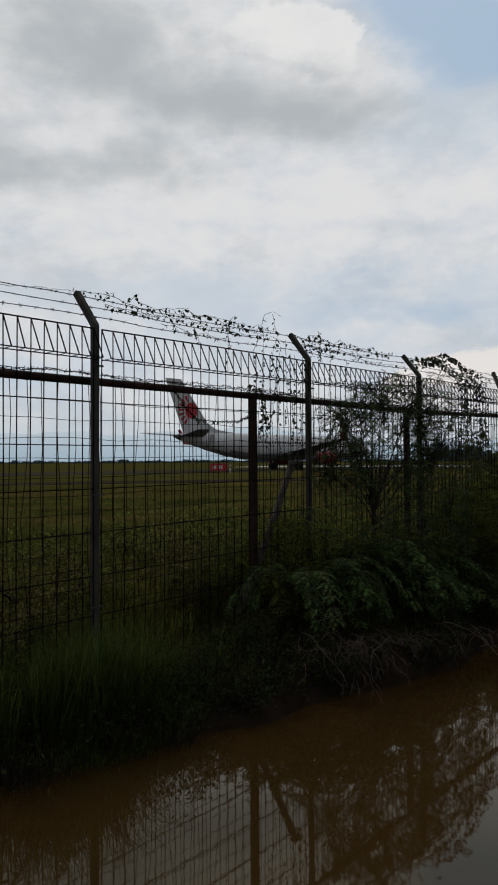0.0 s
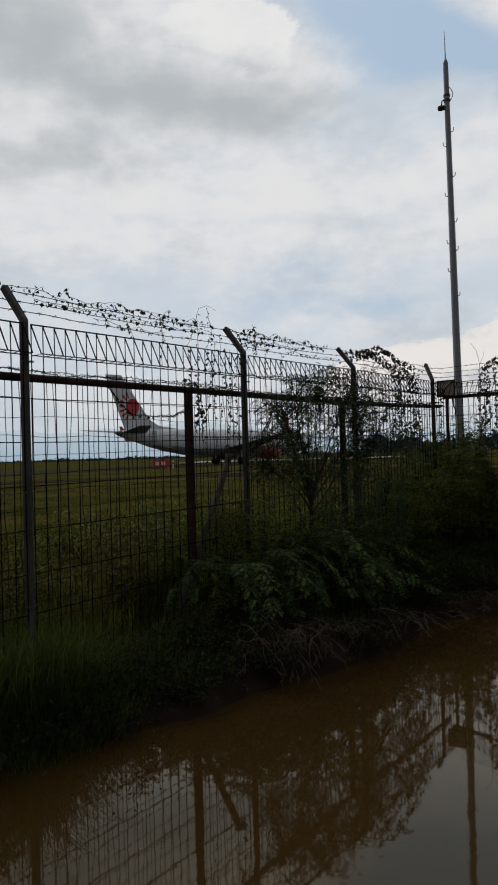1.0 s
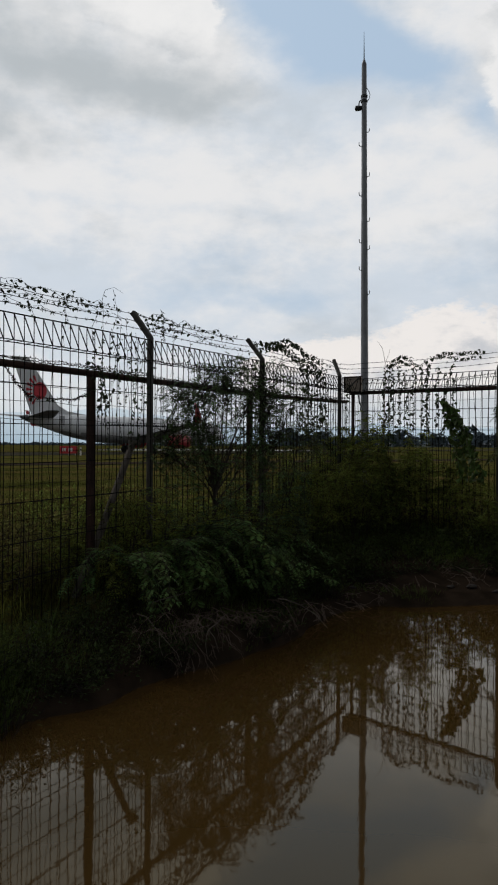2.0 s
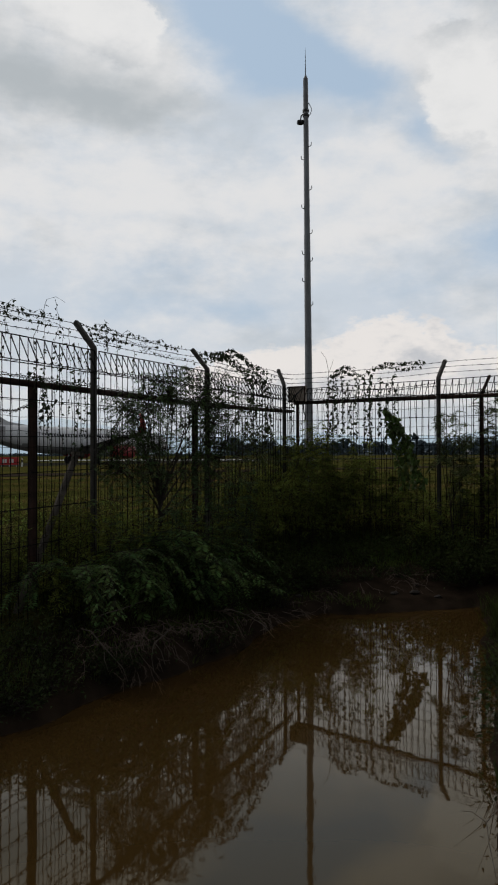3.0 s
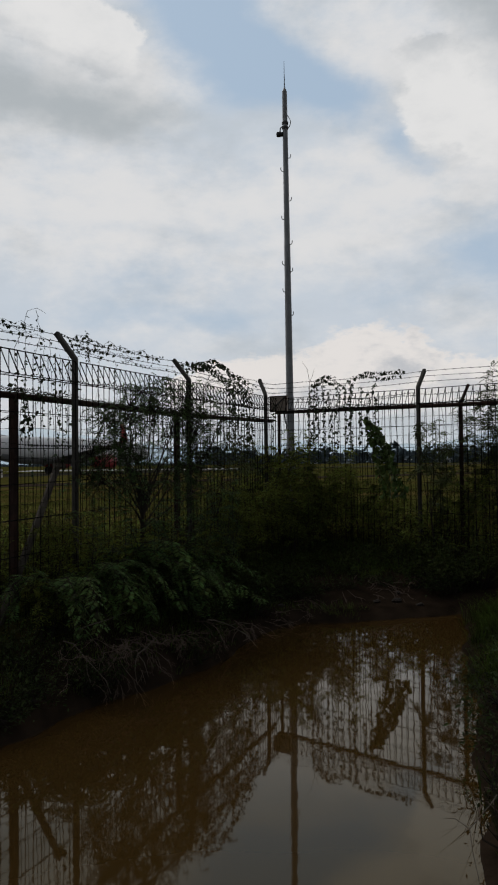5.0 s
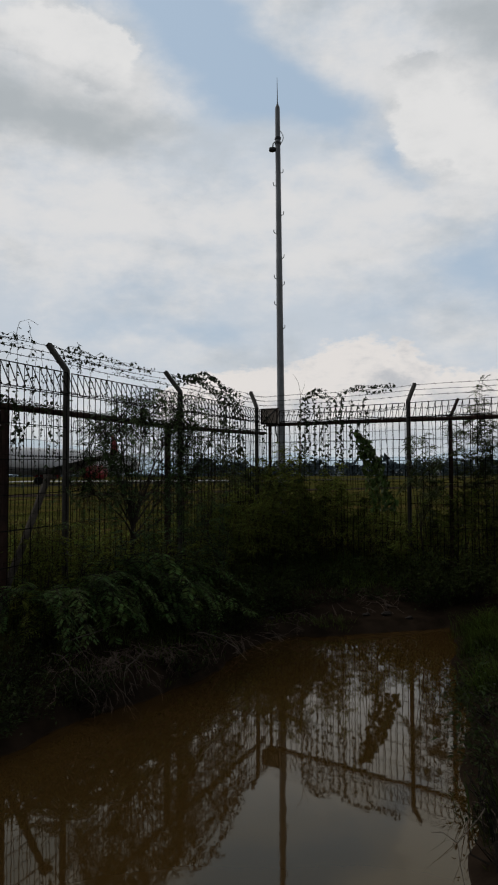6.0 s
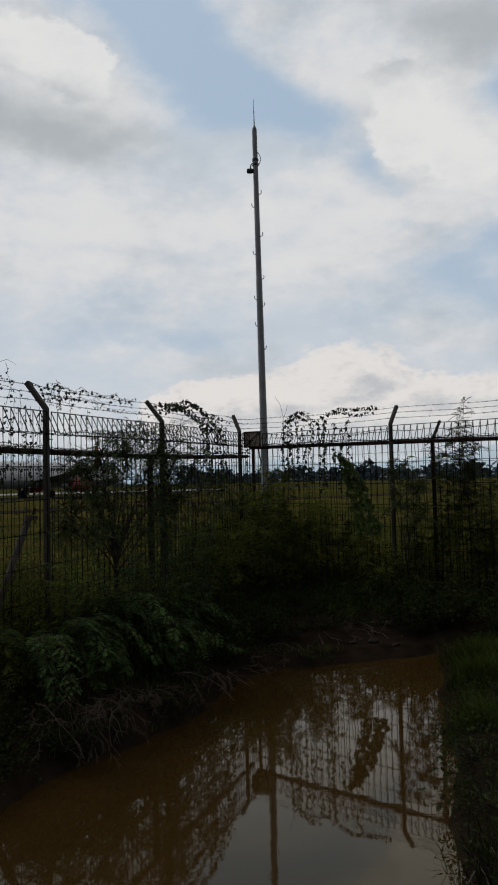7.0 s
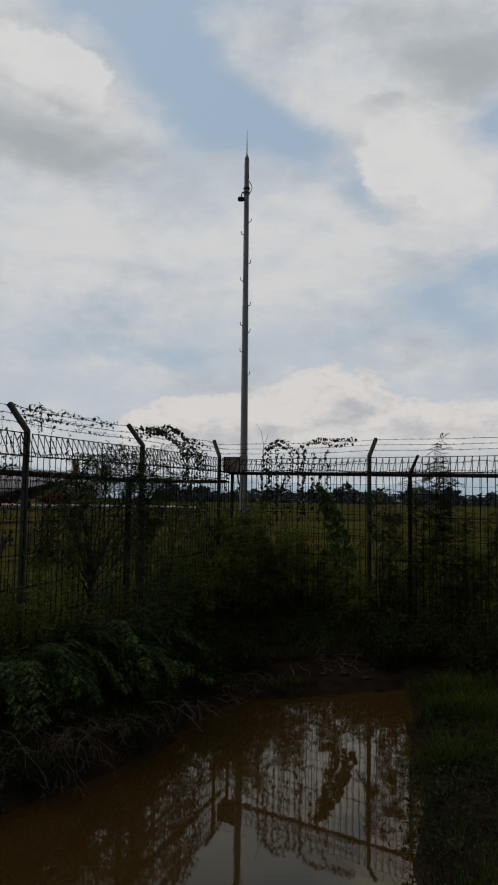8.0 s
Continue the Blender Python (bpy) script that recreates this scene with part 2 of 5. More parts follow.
M_BELLYSHADE = material("aircraft_belly_shade_grey", (0.30, 0.30, 0.31), (0.22, 0.22, 0.23), 0.4, 0, 0.4, 3)
M_TAILPLANE = material("aircraft_dark_grey", (0.10, 0.10, 0.11), (0.07, 0.07, 0.075), 0.5, 0, 0.4, 3)
M_RED = material("aircraft_red", (0.55, 0.02, 0.035), (0.42, 0.015, 0.03), 0.4, 0, 0.5, 3)
M_METAL = material("aircraft_bare_metal", (0.35, 0.35, 0.36), (0.25, 0.25, 0.26), 0.35, 0.6, 0.6, 4)
M_TYRE = material("tyre_rubber", (0.02, 0.02, 0.02), (0.012, 0.012, 0.012), 0.85, 0, 5, 30)
M_SIGNRED = material("sign_red", (0.6, 0.03, 0.035), (0.45, 0.02, 0.03), 0.5, 0, 1, 8)
M_SIGNWHITE = material("sign_white", (0.75, 0.75, 0.73), (0.6, 0.6, 0.58), 0.5, 0, 2, 9)
M_ASPHALT = material("old_asphalt", (0.050, 0.038, 0.030), (0.030, 0.023, 0.018), 0.9, 0, 0.3, 12, 0.2, spec=0.0)
M_CONCRETE = material("apron_concrete", (0.28, 0.275, 0.265), (0.20, 0.195, 0.19), 0.6, 0, 0.12, 4, spec=0.3)
M_WALLFAR = material("pale_render", (0.42, 0.46, 0.50), (0.32, 0.35, 0.38), 0.8, 0, 0.1, 2)
M_ROOFBLUE = material("blue_sheet_roof", (0.10, 0.16, 0.28), (0.07, 0.11, 0.2), 0.5, 0.1, 0.2, 3)
M_ROOFGREY = material("grey_sheet_roof", (0.35, 0.36, 0.38), (0.25, 0.26, 0.28), 0.5, 0.1, 0.2, 3)
M_GLASS = material("dark_window", (0.03, 0.035, 0.045), (0.02, 0.022, 0.03), 0.15)


def ground_material():
    mat = bpy.data.materials.new("soil_and_turf")
    mat.use_nodes = True
    nt = mat.node_tree
    N, L = nt.nodes.new, nt.links.new
    bsdf = nt.nodes["Principled BSDF"]
    bsdf.inputs["Roughness"].default_value = 0.9
    bsdf.inputs["Specular IOR Level"].default_value = 0.0
    geo = N("ShaderNodeNewGeometry")
    sep = N("ShaderNodeSeparateXYZ")
    L(geo.outputs["Position"], sep.inputs[0])

    def noisy(scale, detail=6, stretch=None):
        n = N("ShaderNodeTexNoise")
        n.inputs["Scale"].default_value, n.inputs["Detail"].default_value = scale, detail
        src = geo.outputs["Position"]
        if stretch:
            mp = N("ShaderNodeMapping")
            mp.inputs["Scale"].default_value = stretch
            L(src, mp.inputs[0])
            src = mp.outputs[0]
        L(src, n.inputs["Vector"])
        return n.outputs["Fac"]

    def ramp(v, lo, hi):
        r = N("ShaderNodeMapRange")
        L(v, r.inputs[0])
        r.inputs[1].default_value, r.inputs[2].default_value = lo, hi
        return r.outputs[0]

    def mix(f, a, b):
        n = N("ShaderNodeMix")
        n.data_type = "RGBA"
        L(f, n.inputs[0])
        for v, s in ((a, n.inputs[6]), (b, n.inputs[7])):
            if isinstance(v, tuple):
                s.default_value = (*v, 1)
            else:
                L(v, s)
        return n.outputs[2]

    turf = mix(ramp(noisy(0.35, 8), 0.38, 0.62), (0.034, 0.037, 0.009), (0.084, 0.080, 0.023))
    turf = mix(ramp(noisy(0.11, 6, (0.35, 2.0, 1)), 0.48, 0.62), turf, (0.110, 0.072, 0.028))
    turf = mix(ramp(noisy(14), 0.4, 0.7), turf, (0.046, 0.050, 0.010))
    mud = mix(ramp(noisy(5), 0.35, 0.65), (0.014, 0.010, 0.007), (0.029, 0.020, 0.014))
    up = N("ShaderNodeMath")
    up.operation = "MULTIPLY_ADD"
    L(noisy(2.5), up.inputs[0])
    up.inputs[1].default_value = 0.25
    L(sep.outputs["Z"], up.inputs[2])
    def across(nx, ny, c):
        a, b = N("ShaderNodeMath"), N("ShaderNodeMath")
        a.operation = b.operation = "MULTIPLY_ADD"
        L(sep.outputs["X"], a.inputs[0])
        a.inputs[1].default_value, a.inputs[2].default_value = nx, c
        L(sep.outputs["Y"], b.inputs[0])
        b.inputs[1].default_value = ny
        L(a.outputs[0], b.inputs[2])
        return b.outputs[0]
    # turf stops at the fences; dark mud inside also carries shade under the weeds
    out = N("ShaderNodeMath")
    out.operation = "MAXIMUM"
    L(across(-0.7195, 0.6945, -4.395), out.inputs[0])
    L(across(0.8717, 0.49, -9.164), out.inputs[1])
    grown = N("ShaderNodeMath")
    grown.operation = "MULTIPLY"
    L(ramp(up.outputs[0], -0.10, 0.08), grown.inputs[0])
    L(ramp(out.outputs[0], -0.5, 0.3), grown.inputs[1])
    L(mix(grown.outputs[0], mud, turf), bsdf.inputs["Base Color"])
    b = N("ShaderNodeBump")
    b.inputs["Strength"].default_value, b.inputs["Distance"].default_value = 0.6, 0.03
    L(noisy(18), b.inputs["Height"])
    L(b.outputs[0], bsdf.inputs["Normal"])
    return mat


def water_material():
    mat = bpy.data.materials.new("muddy_water")
    mat.use_nodes = True
    nt = mat.node_tree
    N, L = nt.nodes.new, nt.links.new
    bsdf = nt.nodes["Principled BSDF"]
    bsdf.inputs["Roughness"].default_value = 0.028
    bsdf.inputs["IOR"].default_value = 1.38
    bsdf.inputs["Specular Tint"].default_value = (0.97, 0.94, 0.50, 1)
    geo = N("ShaderNodeNewGeometry")
    n = N("ShaderNodeTexNoise")
    n.inputs["Scale"].default_value, n.inputs["Detail"].default_value = 0.8, 4
    L(geo.outputs["Position"], n.inputs["Vector"])
    mx = N("ShaderNodeMix")
    mx.data_type = "RGBA"
    L(n.outputs["Fac"], mx.inputs[0])
    mx.inputs[6].default_value, mx.inputs[7].default_value = (0.041, 0.0224, 0.0062, 1), (0.050, 0.0280, 0.0082, 1)
    L(mx.outputs[2], bsdf.inputs["Base Color"])
    r = N("ShaderNodeTexNoise")
    r.inputs["Scale"].default_value, r.inputs["Detail"].default_value = 4.5, 3
    L(geo.outputs["Position"], r.inputs["Vector"])
    b = N("ShaderNodeBump")
    b.inputs["Strength"].default_value, b.inputs["Distance"].default_value = 0.024, 0.02
    L(r.outputs["Fac"], b.inputs["Height"])
    L(b.outputs[0], bsdf.inputs["Normal"])
    return mat


# self-glowing colour, graded by height: the haze is painted into it
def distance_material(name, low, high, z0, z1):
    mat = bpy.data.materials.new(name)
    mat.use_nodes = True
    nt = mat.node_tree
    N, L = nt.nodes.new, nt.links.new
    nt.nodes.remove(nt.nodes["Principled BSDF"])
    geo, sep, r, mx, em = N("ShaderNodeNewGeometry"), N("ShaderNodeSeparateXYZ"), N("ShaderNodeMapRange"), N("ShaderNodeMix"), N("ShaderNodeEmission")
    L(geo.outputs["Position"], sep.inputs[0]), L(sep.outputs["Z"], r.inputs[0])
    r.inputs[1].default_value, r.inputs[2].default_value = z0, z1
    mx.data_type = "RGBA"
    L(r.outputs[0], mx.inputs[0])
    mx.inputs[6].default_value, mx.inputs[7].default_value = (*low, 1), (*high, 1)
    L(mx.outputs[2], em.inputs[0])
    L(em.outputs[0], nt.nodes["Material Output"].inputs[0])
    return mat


M_GROUND, M_WATER = ground_material(), water_material()
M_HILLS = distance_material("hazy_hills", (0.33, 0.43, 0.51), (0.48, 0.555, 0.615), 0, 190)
# the haze of distance is mixed into this blue-grey leaf colour
M_FARTREE = material("far_trees_haze_tint", (0.095, 0.120, 0.138), (0.065, 0.086, 0.10), 0.9, 0, 0.05, 0.5, 0, 0.3, spec=0.0)


# ---------------- mesh helpers ----------------
class Geo:
    """Collects vertices and faces of one mesh."""

    def __init__(self):
        self.v, self.f = [], []

    def quad(self, *pts):
        n = len(self.v)
        self.v.extend(tuple(p) for p in pts)
        self.f.append(tuple(range(n, n + len(pts))))

    def tube(self, pts, r0, r1=None, sides=5, caps=True):
        r1 = r0 if r1 is None else r1
        pts = [Vector(p) for p in pts]
        n, base = len(pts), len(self.v)
        side = None
        for i, p in enumerate(pts):
            d = (pts[min(i + 1, n - 1)] - pts[max(i - 1, 0)]).normalized()
            if side is None:
                side = d.cross(Vector((0, 0, 1)) if abs(d.z) < 0.95 else Vector((1, 0, 0))).normalized()
            side = (side - d * side.dot(d)).normalized()
            up = d.cross(side)
            r = r0 + (r1 - r0) * i / max(n - 1, 1)
            for k in range(sides):
                a = 2 * math.pi * k / sides + math.pi / sides
                self.v.append(tuple(p + side * (math.cos(a) * r) + up * (math.sin(a) * r)))
        for i in range(n - 1):
            for k in range(sides):
                a, b = base + i * sides + k, base + i * sides + (k + 1) % sides
                self.f.append((a, b, b + sides, a + sides))
        if caps:
            self.f.append(tuple(range(base + sides - 1, base - 1, -1)))
            self.f.append(tuple(range(base + (n - 1) * sides, base + n * sides)))

    def box(self, m, sx, sy, sz):
        """A box of full sizes sx, sy, sz round the pose m."""
        n = len(self.v)
        for x in (-0.5, 0.5):
            for y in (-0.5, 0.5):
                for z in (-0.5, 0.5):
                    self.v.append(tuple(m @ Vector((x * sx, y * sy, z * sz))))
        for q in ((0, 1, 3, 2), (4, 6, 7, 5), (0, 4, 5, 1), (2, 3, 7, 6), (0, 2, 6, 4), (1, 5, 7, 3)):
            self.f.append(tuple(n + i for i in q))

    def loft(self, rings, closed=True, caps=True):
        base, k = len(self.v), len(rings[0])
        for ring in rings:
            self.v.extend(tuple(p) for p in ring)
        for i in range(len(rings) - 1):
            for j in range(k if closed else k - 1):
                a, b = base + i * k + j, base + i * k + (j + 1) % k
                self.f.append((a, b, b + k, a + k))
        if caps:
            self.f.append(tuple(range(base + k - 1, base - 1, -1)))
            self.f.append(tuple(range(base + (len(rings) - 1) * k, base + len(rings) * k)))

    def leaf(self, p, d, up, length, width, fold=0.25):
        """A pointed leaf, folded along its midrib."""
        p, d = Vector(p), Vector(d).normalized()
        s = d.cross(up)
        s = s.normalized() if s.length > 1e-4 else Vector((1, 0, 0))
        nrm = s.cross(d)
        n = len(self.v)
        a, t = p + d * (length * 0.42), p + d * length - nrm * (length * 0.12)
        self.v.extend(tuple(q) for q in (p, a + s * width / 2 + nrm * width * fold, t, a - s * width / 2 + nrm * width * fold, a))
        self.f.extend(((n, n + 1, n + 4), (n + 1, n + 2, n + 4), (n + 2, n + 3, n + 4), (n + 3, n, n + 4)))

    def blade(self, p, lean, h, w, bend):
        """A grass blade: a tapering strip that bends over."""
        p, lean = Vector(p), Vector(lean)
        s = Vector((-lean.y, lean.x, 0)).normalized() * w / 2
        q = p + Vector((0, 0, h * 0.6)) + lean * (bend * 0.35)
        t = p + Vector((0, 0, h * (1 - 0.35 * bend))) + lean * bend
        n = len(self.v)
        self.v.extend(tuple(c) for c in (p - s, p + s, q + s * 0.7, q - s * 0.7, t))
        self.f.extend(((n, n + 1, n + 2, n + 3), (n + 3, n + 2, n + 4)))

    def mesh(self, name, mat, smooth=False):
        me = bpy.data.meshes.new(name)
        me.from_pydata(self.v, [], self.f)
        me.materials.append(mat)
        if smooth:
            me.polygons.foreach_set("use_smooth", [True] * len(me.polygons))
        me.update()
        return me


def part(name, geo, mat, parent=None, label="", smooth=False):
    ob = new(name, geo.mesh(name, mat, smooth) if isinstance(geo, Geo) else geo)
    if parent is not None:
        ob.parent = parent
    return tagged(ob, label)


def thing(name, label, category, m=None, group="", kind=""):
    ob = new(name)
    ob.empty_display_size = 0.2
    if m is not None:
        ob.matrix_world = m
    return tagged(ob, label, category, group, kind)


rnd = random.Random(7)


def rvec(s=1.0):
    return Vector((rnd.uniform(-s, s), rnd.uniform(-s, s), rnd.uniform(-s, s)))


# ---------------- plan ----------------
WATER_Z = -0.455
P2 = Vector((0.60, 6.95, 0))
U = Vector((0.6945, 0.7195, 0))          # along the first fence, away from the camera
V = Vector((0.7195, -0.6945, 0))         # across the first fence; -V is its airfield side
CORNER = P2 + U * 5.47
W = Vector((0.49, -0.8717, 0))           # along the second fence
N = Vector((0.8717, 0.49, 0))            # its airfield side
SHORE = [(-9, -3.6), (-6.0, -0.5), (-4.2, 1.3), (-2.7, 3.06), (-1.63, 4.1), (-1.2, 4.4), (-0.7, 4.68), (-0.18, 4.85), (0.23, 5.18), (0.83, 5.6),
         (1.35, 5.8), (1.95, 6.3), (2.5, 6.98), (2.9, 7.36), (3.25, 7.3), (3.6, 7.1), (4.2, 7.04), (4.75, 7.03), (5.1, 7.0), (4.9, 6.6), (4.05, 5.55), (3.35, 4.55), (2.75, 3.74),
         (2.2, 2.98), (1.6, 2.2), (0.9, 1.4), (-0.6, 0.95), (-2.4, -0.4), (-4.5, -2.6), (-7, -5)]


def shore_distance(x, y):
    """Signed distance to the pond's edge, positive on land (numpy arrays)."""
    x, y = np.asarray(x, float), np.asarray(y, float)
    best, inside = np.full(x.shape, 1e9), np.zeros(x.shape, bool)
    for (x0, y0), (x1, y1) in zip(SHORE, SHORE[1:] + SHORE[:1]):
        dx, dy = x1 - x0, y1 - y0
        k = np.clip(((x - x0) * dx + (y - y0) * dy) / (dx * dx + dy * dy), 0, 1)
        best = np.minimum(best, np.hypot(x - x0 - k * dx, y - y0 - k * dy))
        cross = (y0 > y) != (y1 > y)
        inside ^= cross & (x < (x1 - x0) * (y - y0) / np.where(y1 == y0, 1e-9, y1 - y0) + x0)
    return np.where(inside, -best, best)


def ripple(x, y):
    return (np.sin(x * 2.1 + 1.3 * np.sin(y * 1.7)) * np.sin(y * 2.6 + x * 0.7) * 0.5 + np.sin(x * 5.3 + y * 3.1) * np.sin(y * 6.1 - x * 2.2) * 0.25
            + np.sin(x * 11.7 + 2 * np.sin(y * 5)) * np.sin(y * 13.1 + x) * 0.12)


def ground_z(x, y):
    x, y = np.asarray(x, float), np.asarray(y, float)
    d = shore_distance(x, y) + 0.10 * ripple(x * 1.3, y * 1.3)
    near = np.exp(-((np.hypot(x - 1, y - 5) / 14) ** 2))
    land = WATER_Z + 0.20 * np.clip(d / 0.16, 0, 1) + 0.36 * np.clip((d - 0.1) / 0.9, 0, 1) ** 0.8
    soft = WATER_Z + 0.06 * np.clip(d / 0.16, 0, 1) + 0.42 * np.clip(d / np.where(x > 1.8, 2.6, 1.7), 0, 1)
    g = 1 - np.exp(-((np.hypot(x - 0.95, y - 6.1) / 1.0) ** 2))          # steep below the shrub, low and flat elsewhere
    land = land * (1 - g) + soft * g
    inland = np.clip((d - 1.0) / 2.0, 0, 1)
    land = land * (1 - inland) + inland * (0.06 * near)
    bed = WATER_Z + np.clip(d * 0.8, -0.5, 0)
    return np.where(d > 0, land + 0.05 * near * ripple(x, y) * np.clip(d / 0.3, 0, 1), bed)


def gz(x, y):
    return float(ground_z(np.array([x]), np.array([y]))[0])


def build_ground():
    def axis(lo, hi, step, far):
        a = list(np.arange(lo, hi + 1e-6, step))
        k, s = hi, step
        while k < far:
            s *= 1.22
            k += s
            a.append(k)
        k, s = lo, step
        while k > -far:
            s *= 1.22
            k -= s
            a.insert(0, k)
        return np.array(a)
    xs, ys = axis(-7, 10, 0.1, 4800), axis(-4, 14, 0.1, 4800)
    gx, gy = np.meshgrid(xs, ys)
    z = ground_z(gx, gy)
    v = np.stack([gx, gy, z], -1).reshape(-1, 3)
    nx, ny = len(xs), len(ys)
    i = np.arange(nx * ny).reshape(ny, nx)
    f = np.stack([i[:-1, :-1], i[:-1, 1:], i[1:, 1:], i[1:, :-1]], -1).reshape(-1, 4)
    me = bpy.data.meshes.new("ground")
    me.from_pydata(v.tolist(), [], f.tolist())
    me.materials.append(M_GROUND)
    me.polygons.foreach_set("use_smooth", [True] * len(me.polygons))
    tagged(new("ground", me), "grassy airfield ground with a muddy pond bank", "ground", kind="structure")
    g = Geo()
    g.quad((-12, -8, WATER_Z), (9, -8, WATER_Z), (9, 9, WATER_Z), (-12, 9, WATER_Z))
    tagged(part("water", g, M_WATER), "still brown muddy pond water reflecting the fence", "water", kind="structure")


build_ground()


def ribbon(name, label, category, mat, a, b, width, z):
    """A flat paved strip from a to b with a small raised edge."""
    a, b = Vector((*a, z)), Vector((*b, z))
    s = (b - a).normalized().cross(Vector((0, 0, 1))) * width / 2
    g = Geo()
    dz = Vector((0, 0, 0.05))
    g.loft([[a - s - dz, a + s - dz, a + s, a - s], [b - s - dz, b + s - dz, b + s, b - s]])
    return tagged(part(name, g, mat), label, category, kind="structure")


ribbon("road", "grey worn service road across the airfield grass", "road", M_ASPHALT, (-90, 22), (70, 70), 5.0, 0.03)
ribbon("taxiway", "pale concrete taxiway under the parked aircraft", "taxiway", M_TAXI, (-150, -17), (250, 296), 22.0, 0.035)

ribbon("apron", "pale concrete apron far across the airfield", "apron", M_CONCRETE, (8, 172), (58, 160), 36.0, 0.036)


def build_distance():
    g = Geo()
    ring0, ring1, ring2 = [], [], []
    for i in range(241):
        a = radians(-60 + i * 0.6)
        h = 150 + 48 * math.sin(i * 0.071 + 1.0) + 24 * math.sin(i * 0.19) + 9 * math.sin(i * 0.53 + 2) + 4 * math.sin(i * 1.3)
        ring0.append((math.sin(a) * 4300, math.cos(a) * 4300, -5))
        ring1.append((math.sin(a) * 4300, math.cos(a) * 4300, h * 0.6))
        ring2.append((math.sin(a) * 4400, math.cos(a) * 4400, h))
    g.loft([ring0, ring1, ring2], closed=False, caps=False)
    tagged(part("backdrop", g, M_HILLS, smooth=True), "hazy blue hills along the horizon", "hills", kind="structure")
    t = Geo()
    r = random.Random(3)
    for i in range(1300):
        a = radians(r.uniform(-32, 62))
        d = r.uniform(560, 760)
        clump = 0.5 + 0.5 * math.sin(a * 37) * math.sin(a * 91 + 1)
        wood = 1.75 if a > radians(17) else 0.34
        h = (3.0 + 6.5 * clump * r.random() + r.random() * 2.0) * wood
        c = Vector((math.sin(a) * d, math.cos(a) * d, 0))
        w = r.uniform(3.0, 7.0) * (0.6 + 0.4 * wood)
        t.tube([c, c + Vector((0, 0, h * 0.5))], 0.3, 0.2, 4)
        for k in range(12):
            o = c + Vector((r.uniform(-w, w) * 0.6, r.uniform(-w, w) * 0.6, h * r.uniform(0.05, 0.95)))
            q = r.uniform(0.8, 1.8) * (h / 7 + 0.3)
            pts = [o + Vector((r.uniform(-q, q), r.uniform(-q, q), r.uniform(-q, q) * 0.8)) for _ in range(6)]
            for tri in ((0, 1, 2), (3, 4, 5), (0, 3, 4), (1, 4, 5), (2, 0, 5)):
                t.quad(*(pts[j] for j in tri))
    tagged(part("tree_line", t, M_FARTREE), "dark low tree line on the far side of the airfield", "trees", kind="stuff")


build_distance()


def far_building(a, d, w, h, depth, roof, label):
    """A low shed: walls, a pitched roof, doors and windows."""
    az = radians(a)
    th = thing("airfield_building", label, "building", pose(math.sin(az) * d, math.cos(az) * d, 0, 0, 0, -a), "far airfield buildings")
    g = Geo()
    g.box(pose(0, 0, h / 2), w, depth, h)
    part("wall", g, M_WALLFAR, th)
    g = Geo()
    e = 0.6
    x, y = w / 2 + e, depth / 2 + e
    rise = h * 0.35
    g.loft([[(-x, -y, h), (-x, 0, h + rise), (-x, y, h)], [(x, -y, h), (x, 0, h + rise), (x, y, h)]])
    part("roof", g, roof, th)
    n = max(2, int(w / 6))
    for i in range(n):
        g = Geo()
        g.box(pose(-w / 2 + (i + 0.5) * w / n, -depth / 2 - 0.05, h * 0.5), w / n * 0.5, 0.12, h * 0.4)
        part("window", g, M_GLASS, th)
    return th


for row in ((28.6, 590, 15, 2.6, 10, M_ROOFBLUE, "low pale building with a blue sheet roof"),
            (31.0, 600, 12, 3.0, 10, M_ROOFBLUE, "small white shed with a blue roof among trees"),
            (33.6, 585, 14, 2.4, 9, M_ROOFGREY, "long white shed with a grey roof"),
            (36.0, 600, 11, 2.8, 9, M_ROOFGREY, "pale low house beyond the grass"),
            (25.6, 595, 12, 2.4, 9, M_ROOFGREY, "pale terminal outbuilding with a grey roof")):
    far_building(*row)


# ---------------- fences ----------------
def lerp_table(t, table):
    for (a, va), (b, vb) in zip(table, table[1:]):
        if t <= b:
            return va + (vb - va) * (t - a) / (b - a)
    return table[-1][1]


